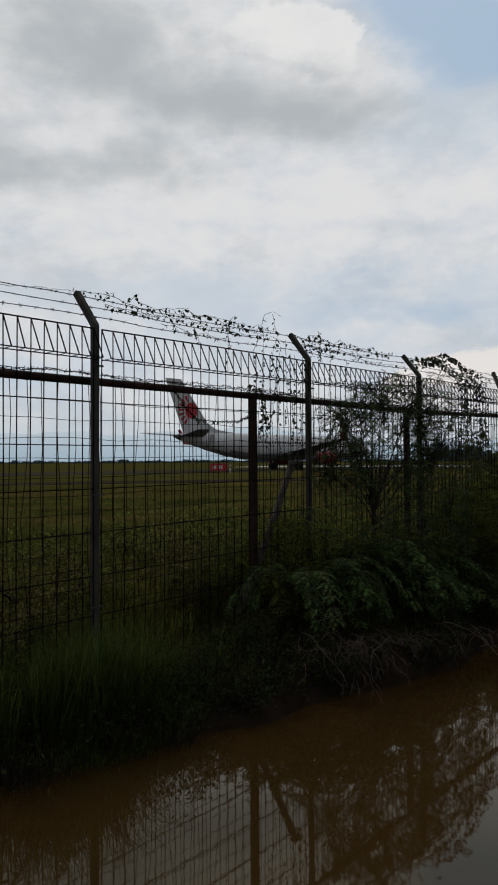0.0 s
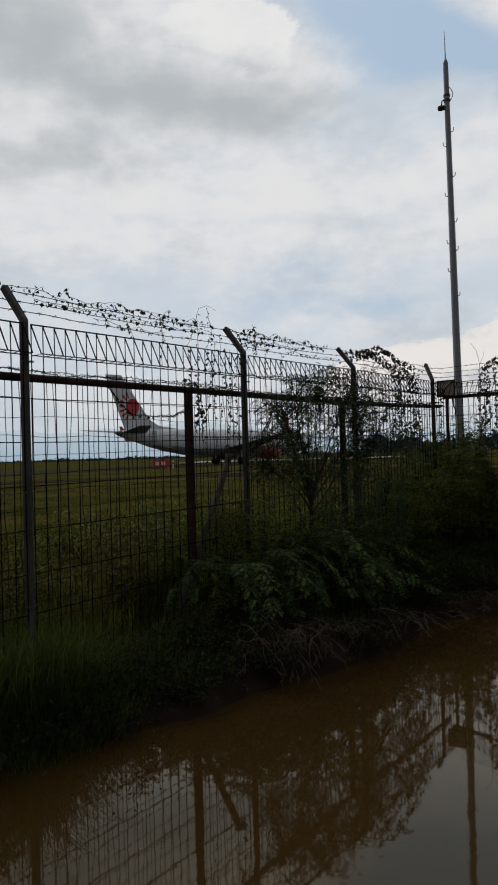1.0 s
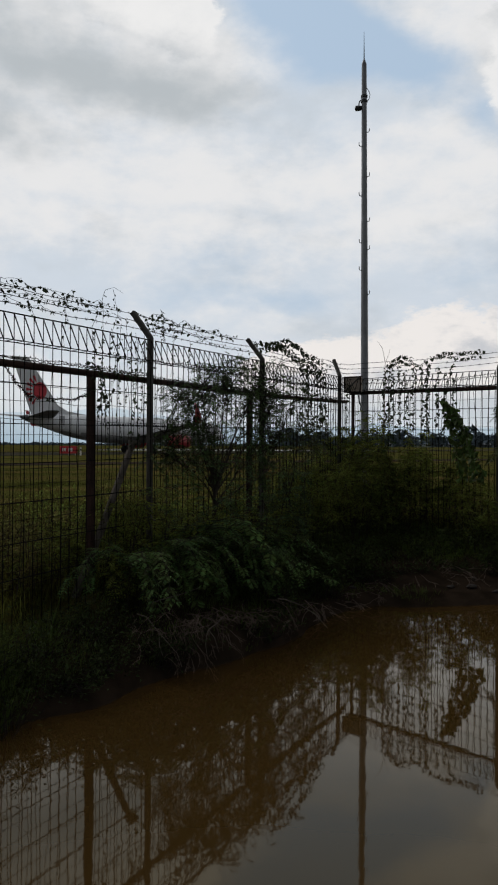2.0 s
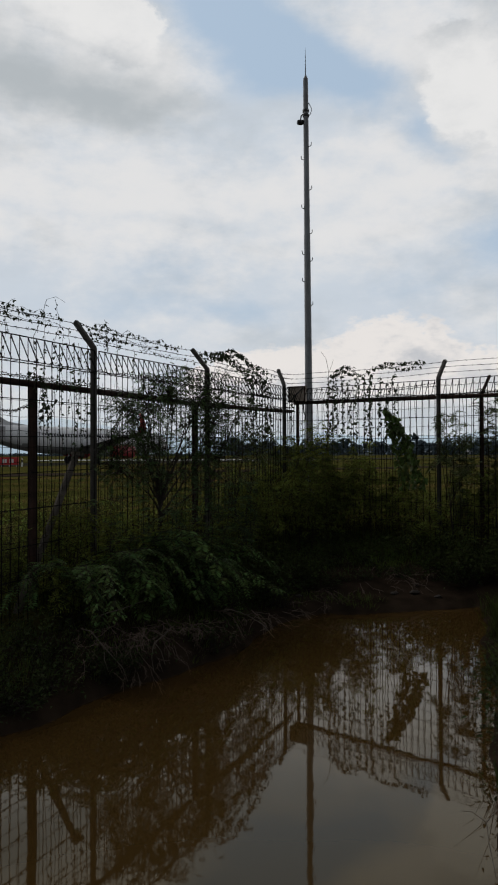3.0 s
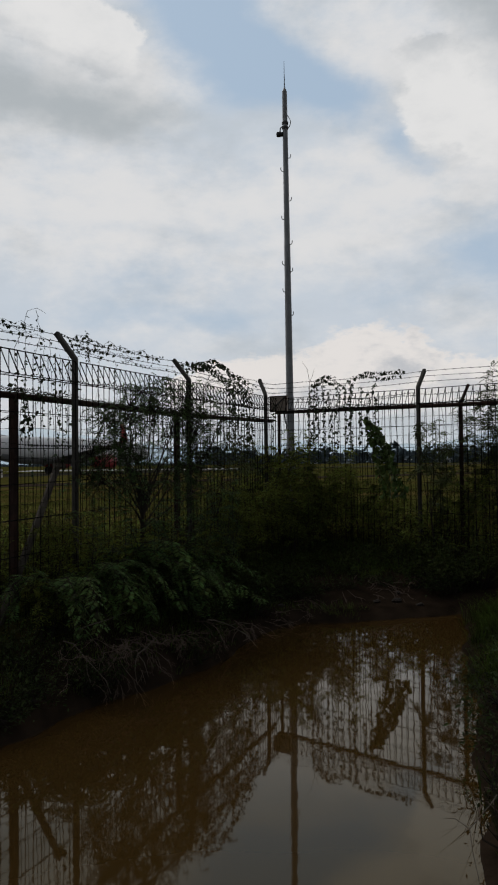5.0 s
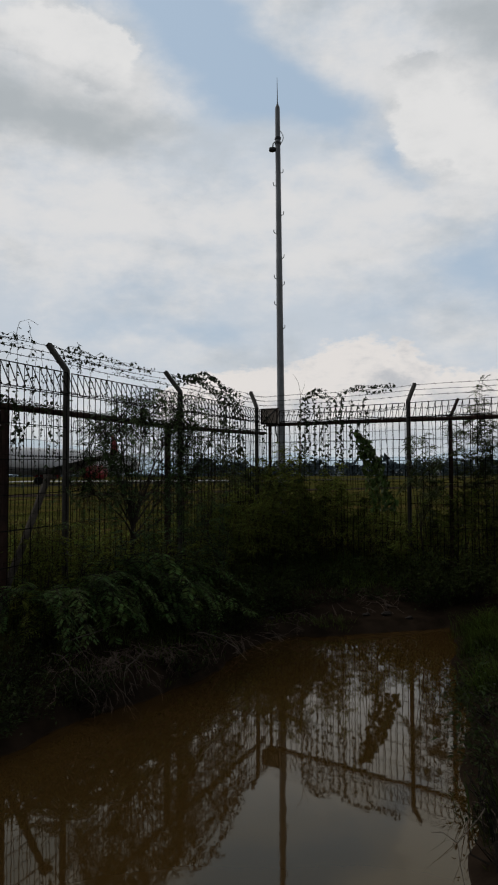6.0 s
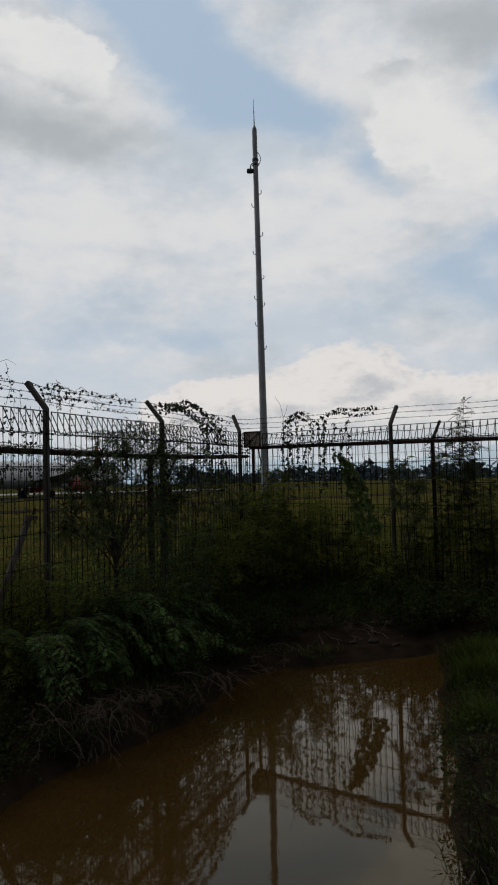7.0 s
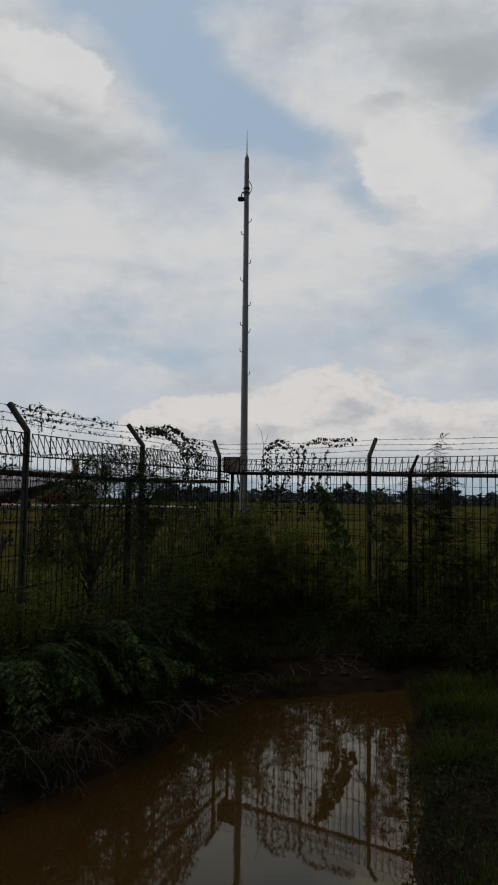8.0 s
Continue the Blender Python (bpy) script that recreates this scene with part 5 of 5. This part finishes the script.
    # long arching fronds that hang out over the bank
    for k in range(27):
        f = -0.85 + 2.4 * (k + r.random()) / 27
        b = P2 + U * f + V * r.uniform(0.15, 0.5)
        b.z = gz(b.x, b.y) + r.uniform(0.06, 0.27)
        way = (V * r.uniform(0.25, 0.9) + U * r.uniform(-0.6, 1.5)).normalized()
        reach, rise = r.uniform(0.5, 1.15), r.uniform(0.35, 0.85)
        line = [b + way * (reach * t) + Vector((0, 0, rise * (2.0 * t - 2.0 * t * t))) + rvec(0.01) for t in (i / 13 for i in range(14))]
        gw.tube(line, 0.006, 0.0018, 4, False)
        for i in range(2, 14):
            d = (line[i] - line[i - 1]).normalized()
            side = d.cross(Vector((0, 0, 1))).normalized()
            for sd in (-1, 1):
                q = (side * sd * r.uniform(0.7, 1.0) + d * r.uniform(0.5, 0.9) + Vector((0, 0, r.uniform(-0.35, 0.05)))).normalized()
                feather(gl, gw, line[i], q, 0.16 * (1.1 - 0.045 * i) * r.uniform(0.7, 1.2), 6, 0.052 * r.uniform(0.8, 1.2), Vector((0, 0, 1)) + rvec(0.25))
    part("stem", gw, M_BARK, th)
    part("crown", gl, M_FERN, th)


build_shrubs()


def thicket(label, lobes, mat, stems=17, leaf_len=0.13, leaflet=0.034, sway=0.24):
    """Feathery weeds: thin upright stems from the ground, small divided leaves on their upper part. Each lobe: x, y, spread, height."""
    for x, y, sp, h in lobes:
        th = thing("weed_clump", label, "weeds", None, "feathery weeds at the fence")
        gw, gl = Geo(), Geo()
        for _ in range(stems):
            a, q = rnd.uniform(0, 6.283), sp * math.sqrt(rnd.random())
            b = Vector((x + math.cos(a) * q, y + math.sin(a) * q, 0))
            b.z = gz(b.x, b.y) - 0.04
            hh = (h - b.z) * rnd.uniform(0.45, 1.08)
            lean = Vector((rnd.uniform(-sway, sway), rnd.uniform(-sway, sway), 0)) * hh
            line = [b + Vector((0, 0, hh * t)) + lean * t * t + rvec(0.015) for t in (0, 0.25, 0.5, 0.75, 1.0)]
            gw.tube(line, 0.005, 0.0016, 3, False)
            for k in range(int(6 + 10 * hh)):
                t = 0.25 + 0.75 * math.sqrt(rnd.random())
                i = min(3, int(t * 3.999))
                pt = line[i].lerp(line[i + 1], t * 4 - i)
                q2 = rvec(1)
                q2.z = q2.z * 0.5 + 0.1
                feather(gl, gw, pt, q2, leaf_len * rnd.uniform(0.6, 1.3), 6, leaflet * rnd.uniform(0.7, 1.25), Vector((0, 0, 1)) + rvec(0.5))
        part("stem", gw, M_BARK, th)
        part("foliage", gl, mat, th)


def build_bushes():
    at = lambda v: tuple(v[:2])
    thicket("fuzzy olive feathery weeds in the fence corner", [(*at(L3(q, 0, o)), 0.36, h) for q, o, h in ((3.0, 0.35, 1.0), (3.5, 0.25, 1.2), (3.9, 0.5, 1.15), (4.3, 0.25, 1.45), (4.7, 0.55, 1.5), (5.1, 0.3, 1.78), (3.6, -0.4, 1.1), (4.4, -0.4, 1.35), (5.2, -0.4, 1.55), (4.0, 0.8, 1.1), (4.9, 0.9, 1.25))], M_WEED, 13, 0.15, 0.044)
    thicket("tall olive feathery weeds below the hanging creepers", [(*at(R3(q, 0, o)), 0.36, h) for q, o, h in ((0.1, 0.5, 1.72), (0.45, 0.25, 1.78), (0.8, 0.5, 1.6), (1.1, 0.25, 1.66), (1.45, -0.2, 1.2), (0.6, -0.4, 1.5), (1.2, -0.4, 1.3), (1.9, -0.25, 1.1), (0.3, 0.85, 0.9), (1.0, 0.85, 0.75))], M_WEED, 13, 0.15, 0.046)
    thicket("dark feathery weeds by the short old post", [(*at(R3(q, 0, o)), 0.36, h) for q, o, h in ((2.45, 0.3, 0.75), (2.9, -0.3, 1.3), (3.3, -0.25, 1.45), (3.8, -0.3, 1.35), (4.4, -0.2, 1.2), (2.4, -0.4, 0.95), (3.5, -0.4, 1.2))], M_WEED, 13, 0.15, 0.046)
    thicket("light green upright feathery saplings behind the short post", [(*at(R3(q, 0, -0.3)), 0.17, h) for q, h in ((2.6, 1.75), (3.0, 2.35), (3.17, 2.6), (3.36, 2.62), (3.52, 2.4), (3.8, 1.95), (4.15, 2.0))], M_SAPLING, 6, 0.17, 0.05, 0.07)
    thicket("small feathery weeds round the leaning stake", [(*at(L3(q, 0, o)), 0.3, h) for q, o, h in ((-0.95, -0.5, 0.6), (-0.52, -0.45, 0.9), (-0.25, -0.25, 1.0), (-0.7, -0.4, 0.7), (-0.85, 0.3, 0.45), (-0.42, 0.12, 0.92), (-0.2, 0.1, 0.98), (0.1, 0.3, 0.6), (0.7, 0.35, 0.7), (1.4, 0.4, 0.7), (2.0, 0.3, 0.75), (2.5, 0.4, 0.8), (1.0, -0.35, 0.6), (1.9, -0.35, 0.7))], M_WEED, 14)
    thicket("thin upright feathery weeds along the wire fence", [(*at(L3(q, 0, o)), 0.34, h) for q, o, h in ((0.35, 0.35, 0.95), (0.9, 0.45, 1.05), (1.5, 0.3, 1.1), (2.05, 0.45, 1.15), (2.6, 0.3, 1.2))], M_FEATHER, 13)
    r = random.Random(63)
    thicket("patchy olive weeds behind the wire fence", [(*at(L3(-4.4 + 0.27 * k, 0, -r.uniform(0.15, 1.6))), 0.32, r.uniform(0.4, 0.85)) for k in range(18)], M_STRAW, 7)
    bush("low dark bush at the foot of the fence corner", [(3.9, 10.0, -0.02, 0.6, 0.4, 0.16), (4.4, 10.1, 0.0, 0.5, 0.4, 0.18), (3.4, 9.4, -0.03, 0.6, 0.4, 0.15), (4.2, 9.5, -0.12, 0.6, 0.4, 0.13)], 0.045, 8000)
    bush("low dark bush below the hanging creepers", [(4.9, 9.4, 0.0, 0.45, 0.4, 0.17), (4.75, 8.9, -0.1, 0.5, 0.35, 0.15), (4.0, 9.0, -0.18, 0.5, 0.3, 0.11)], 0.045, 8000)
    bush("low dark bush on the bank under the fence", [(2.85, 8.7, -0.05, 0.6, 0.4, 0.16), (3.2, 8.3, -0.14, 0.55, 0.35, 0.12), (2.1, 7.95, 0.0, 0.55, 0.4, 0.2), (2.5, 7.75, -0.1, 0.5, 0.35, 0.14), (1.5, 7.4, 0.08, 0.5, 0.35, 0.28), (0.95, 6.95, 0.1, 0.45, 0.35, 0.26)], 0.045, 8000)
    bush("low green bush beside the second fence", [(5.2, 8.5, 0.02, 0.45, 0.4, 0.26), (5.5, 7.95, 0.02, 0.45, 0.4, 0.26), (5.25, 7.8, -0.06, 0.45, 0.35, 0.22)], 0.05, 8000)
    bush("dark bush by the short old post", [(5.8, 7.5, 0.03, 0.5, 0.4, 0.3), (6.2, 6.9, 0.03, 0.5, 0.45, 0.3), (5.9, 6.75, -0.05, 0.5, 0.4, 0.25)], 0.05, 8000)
    r = random.Random(77)
    back = []
    for _ in range(60):
        sx, o = r.uniform(-4.4, 5.2), -r.uniform(0.6, 4.0)
        p = P2 + U * sx + V * o
        h = r.uniform(0.16, 0.34) if sx < -0.5 else r.uniform(0.25, 0.5)
        back.append((p.x, p.y, h * 0.6, r.uniform(0.3, 0.55), r.uniform(0.3, 0.5), h))
    for _ in range(12):
        sx, o = r.uniform(0.2, 4.8), r.uniform(0.4, 2.4)
        p = CORNER + W * sx + N * o
        h = r.uniform(0.2, 0.45)
        back.append((p.x, p.y, h * 0.6, r.uniform(0.3, 0.55), r.uniform(0.3, 0.5), h))
    tall = []
    for k in range(13):
        sx, o = -0.4 + 0.36 * k, r.uniform(0.25, 0.6)
        p = CORNER + W * sx + N * o
        h = (0.72 if sx < 1.2 else 0.45) * r.uniform(0.85, 1.1)
        tall.append((p.x, p.y, h * 0.95, 0.36, 0.3, h))
    for k in range(7):
        sx = 2.6 + 0.42 * k
        p = P2 + U * sx - V * r.uniform(0.3, 0.6)
        h = 0.42 + 0.06 * k
        tall.append((p.x, p.y, h * 0.9, 0.36, 0.3, h))
    bush("tall olive weeds pressing against the wire fence", tall, 0.045, 1800, M_WEED, "weeds behind the fence", 1.0)
    bush("rank olive weeds behind the wire fence", back[::2], 0.055, 2600, M_WEED, "weeds behind the fence", 1.0)
    bush("brownish dry weeds behind the wire fence", back[1::2], 0.05, 2200, M_STRAW, "weeds behind the fence", 1.0)
    edge = [(2.6, 7.5, -0.24, 0.35, 0.2, 0.1), (3.2, 8.2, -0.22, 0.4, 0.2, 0.08), (3.7, 8.6, -0.22, 0.42, 0.22, 0.09), (4.5, 8.5, -0.22, 0.42, 0.22, 0.09), (5.35, 7.5, -0.15, 0.4, 0.3, 0.22), (1.75, 6.75, -0.08, 0.45, 0.35, 0.26)]
    edge += [(0.05, 5.25, -0.3, 0.3, 0.2, 0.1), (-0.25, 5.0, -0.33, 0.3, 0.18, 0.09), (0.5, 5.5, -0.3, 0.25, 0.16, 0.08), (1.5, 6.05, -0.3, 0.3, 0.16, 0.09)]
    edge += [(2.8, 7.8, -0.30, 0.28, 0.14, 0.06), (3.45, 8.0, -0.28, 0.32, 0.16, 0.07), (4.0, 8.05, -0.28, 0.34, 0.16, 0.07), (4.6, 8.0, -0.27, 0.32, 0.18, 0.08), (5.1, 7.75, -0.24, 0.3, 0.2, 0.1)]
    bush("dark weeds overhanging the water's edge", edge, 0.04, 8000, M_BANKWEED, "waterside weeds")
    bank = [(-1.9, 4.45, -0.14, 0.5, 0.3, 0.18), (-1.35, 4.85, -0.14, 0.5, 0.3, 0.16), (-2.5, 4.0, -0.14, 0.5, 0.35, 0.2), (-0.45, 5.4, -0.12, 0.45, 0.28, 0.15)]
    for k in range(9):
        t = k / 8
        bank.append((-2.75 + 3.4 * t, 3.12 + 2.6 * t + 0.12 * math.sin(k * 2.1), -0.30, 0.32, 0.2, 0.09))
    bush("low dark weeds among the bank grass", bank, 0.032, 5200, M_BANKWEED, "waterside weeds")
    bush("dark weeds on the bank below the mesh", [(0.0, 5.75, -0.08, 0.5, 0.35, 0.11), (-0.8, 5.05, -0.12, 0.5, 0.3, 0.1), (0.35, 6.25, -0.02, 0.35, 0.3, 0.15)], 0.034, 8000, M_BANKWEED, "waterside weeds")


build_bushes()


def build_right_bank():
    r = random.Random(31)
    spots = []
    for _ in range(800):
        t = r.random()
        x, y = 2.30 + (4.95 - 2.30) * t + r.uniform(0.10, 1.10), 3.05 + (6.6 - 3.05) * t - r.uniform(-0.12, 0.5)
        lush = 0.5 + 0.5 * math.sin(x * 3.1 + 1.0) * math.sin(y * 2.7 + x)
        if r.random() < (0.35 + 0.65 * lush) * (0.12 if t < 0.40 else 0.8):
            spots.append((x, y, 0.10, r.uniform(0.4, 1.0) * (0.6 + 0.8 * lush)))
    for cx, cy, n in ((4.9, 6.2, 100), (4.5, 5.6, 70), (3.65, 4.65, 40), (2.4, 2.85, 25)):
        for _ in range(n):
            spots.append((cx + r.gauss(0.1, 0.16), cy + r.gauss(-0.05, 0.14), 0.08, r.uniform(0.8, 1.3)))
    grass("bank_grass", "tall dark grass on the near pond bank", M_BANKGRASS, spots, 26, 0.22, 0.006, 0.9)
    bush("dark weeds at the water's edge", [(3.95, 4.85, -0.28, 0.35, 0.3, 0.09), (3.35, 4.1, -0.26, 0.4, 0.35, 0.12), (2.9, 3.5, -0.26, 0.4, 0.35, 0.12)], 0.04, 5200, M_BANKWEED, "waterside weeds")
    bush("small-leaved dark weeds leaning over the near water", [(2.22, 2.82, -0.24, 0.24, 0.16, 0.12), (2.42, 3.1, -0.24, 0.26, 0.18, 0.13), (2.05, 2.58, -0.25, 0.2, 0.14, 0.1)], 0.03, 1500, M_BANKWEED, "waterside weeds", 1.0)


build_right_bank()


def build_twigs():
    r = random.Random(41)

    def twig(start, d, length, rad, gw, depth):
        p, d = Vector(start), Vector(d).normalized()
        line = [p.copy()]
        for i in range(6):
            d = (d + Vector((r.uniform(-0.3, 0.3), r.uniform(-0.3, 0.3), r.uniform(-0.3, 0.2)))).normalized()
            p = p + d * length / 6
            p.z = max(p.z, WATER_Z - 0.05)
            line.append(p.copy())
            if depth and r.random() < 0.45:
                twig(p, d + Vector((r.uniform(-0.8, 0.8), r.uniform(-0.8, 0.8), r.uniform(-0.8, 0.4))), length * 0.5, rad * 0.6, gw, depth - 1)
        gw.tube(line, rad, rad * 0.4, 4)

    for k, (a, b, n) in enumerate((((0.36, 5.42), (1.5, 6.05), 58), ((-0.9, 4.9), (0.4, 5.6), 5), ((1.4, 6.05), (2.4, 6.85), 20), ((2.4, 6.9), (3.4, 7.5), 20), ((3.4, 7.5), (4.8, 7.6), 18), ((4.0, 8.2), (5.2, 7.7), 8), ((2.05, 2.62), (2.5, 3.1), 9))):
        th = thing("dry_brushwood", "tangle of bare dry twigs hanging over the bank", "twigs", None, "dry brushwood")
        for _ in range(n):
            g = Geo()
            t = r.random()
            x, y = a[0] + (b[0] - a[0]) * t + r.uniform(-0.1, 0.1), a[1] + (b[1] - a[1]) * t + r.uniform(0.0, 0.25)
            twig((x, y, gz(x, y) + r.uniform(0.0, 0.12)), (r.uniform(-1.2, 1.4), -1, r.uniform(-0.9, 0.5)), r.uniform(0.12, 0.34), 0.0035, g, 3)
            part("twig", g, M_TWIG, th)

    def bare(name, label, stems):
        th = thing(name, label, "branch", None, "bare branches on the bank")
        for nm, pts, r0, r1 in stems:
            g = Geo()
            g.tube([Vector(q) for q in pts], r0, r1, 5)
            part(nm, g, M_PALETWIG, th)

    bare("fallen_branch", "pale bare branch reaching out over the water", [
        ("stem", [(1.72, 6.28, -0.08), (1.78, 6.24, -0.08), (1.9, 6.15, -0.12), (2.0, 6.01, -0.18), (2.07, 5.9, -0.28)], 0.0055, 0.003),
        ("side_shoot", [(1.9, 6.15, -0.12), (1.97, 6.12, -0.09), (2.06, 6.06, -0.1)], 0.004, 0.002)])
    bare("bare_root", "pale bare root hanging down the muddy bank", [
        ("stem", [(0.36, 5.74, -0.02), (0.43, 5.66, -0.03), (0.51, 5.5, -0.12), (0.57, 5.4, -0.18), (0.62, 5.29, -0.23), (0.64, 5.18, -0.3)], 0.0055, 0.002),
        ("side_shoot", [(0.51, 5.5, -0.12), (0.50, 5.42, -0.19), (0.52, 5.36, -0.26)], 0.004, 0.002)])
    bare("bare_root", "thin grey root hanging to the water", [
        ("stem", [(1.12, 5.9, -0.12), (1.04, 5.82, -0.16), (0.95, 5.73, -0.18), (0.91, 5.62, -0.22), (0.89, 5.54, -0.26), (0.9, 5.5, -0.36)], 0.005, 0.002),
        ("side_shoot", [(0.95, 5.73, -0.18), (0.98, 5.62, -0.22), (1.0, 5.55, -0.32)], 0.004, 0.002)])
    bare("dry_twig", "dry twig lying across the bank below the shrub", [
        ("stem", [(0.5, 5.88, 0.03), (0.58, 5.9, 0.05), (0.75, 5.93, 0.08), (0.92, 5.94, 0.13)], 0.006, 0.003)])
    bare("dry_twig", "thin dark dry twig at the near water's edge", [
        ("stem", [(2.12, 2.8, -0.26), (2.04, 2.75, -0.27), (1.84, 2.65, -0.30), (1.79, 2.57, -0.34), (1.77, 2.5, -0.44)], 0.003, 0.0015),
        ("side_shoot", [(1.84, 2.65, -0.30), (1.80, 2.7, -0.27), (1.74, 2.71, -0.26)], 0.002, 0.001)])


build_twigs()


def build_clods():
    r = random.Random(52)
    for x, y, size in ((4.25, 7.5, 0.035), (4.48, 7.42, 0.045), (4.62, 7.6, 0.03), (4.7, 7.25, 0.035), (3.1, 7.75, 0.03)):
        th = thing("mud_clod", "dark lump of wet mud on the pond bank", "clod", None, "mud clods")
        bm = bmesh.new()
        bmesh.ops.create_icosphere(bm, subdivisions=2, radius=size)
        for v in bm.verts:
            v.co *= 1 + r.uniform(-0.22, 0.22)
            v.co.x *= 1.4
            v.co.z *= 0.65
            v.co += Vector((x, y, gz(x, y) + size * 0.3))
        me = bpy.data.meshes.new("lump")
        bm.to_mesh(me)
        bm.free()
        me.materials.append(M_CLOD)
        ob = new("lump", me)
        ob.parent = th


build_clods()


def build_stakes():
    th = thing("leaning_stake", "old leaning timber stake with a flat top", "stake")
    g = Geo()
    a, b = L3(-0.86, 0.0, -0.16), L3(-0.17, 1.36, -0.08)
    d = (b - a).normalized()
    g.tube([a - d * 0.1, a.lerp(b, 0.5) + Vector((0.008, 0, 0)), b], 0.038, 0.034, 8)
    part("shaft", g, M_STAKE, th)
    g = Geo()
    g.box(Matrix.Translation(b + Vector((0.02, 0, 0.01))) @ pose(0, 0, 0, 0, 8, 40), 0.11, 0.07, 0.035)
    part("cap", g, M_STAKE, th)
    th = thing("fence_brace", "dark steel brace leaning at the fence foot", "brace")
    g = Geo()
    a, b = Vector((-1.84, 6.1, 0.02)), L3(-4.56, 1.69, -0.05)
    g.tube([a, b], 0.026, None, 6)
    part("bar", g, M_RUST, th)
    g = Geo()
    g.box(Matrix.Translation(a), 0.12, 0.12, 0.03)
    part("foot_plate", g, M_RUST, th)


build_stakes()
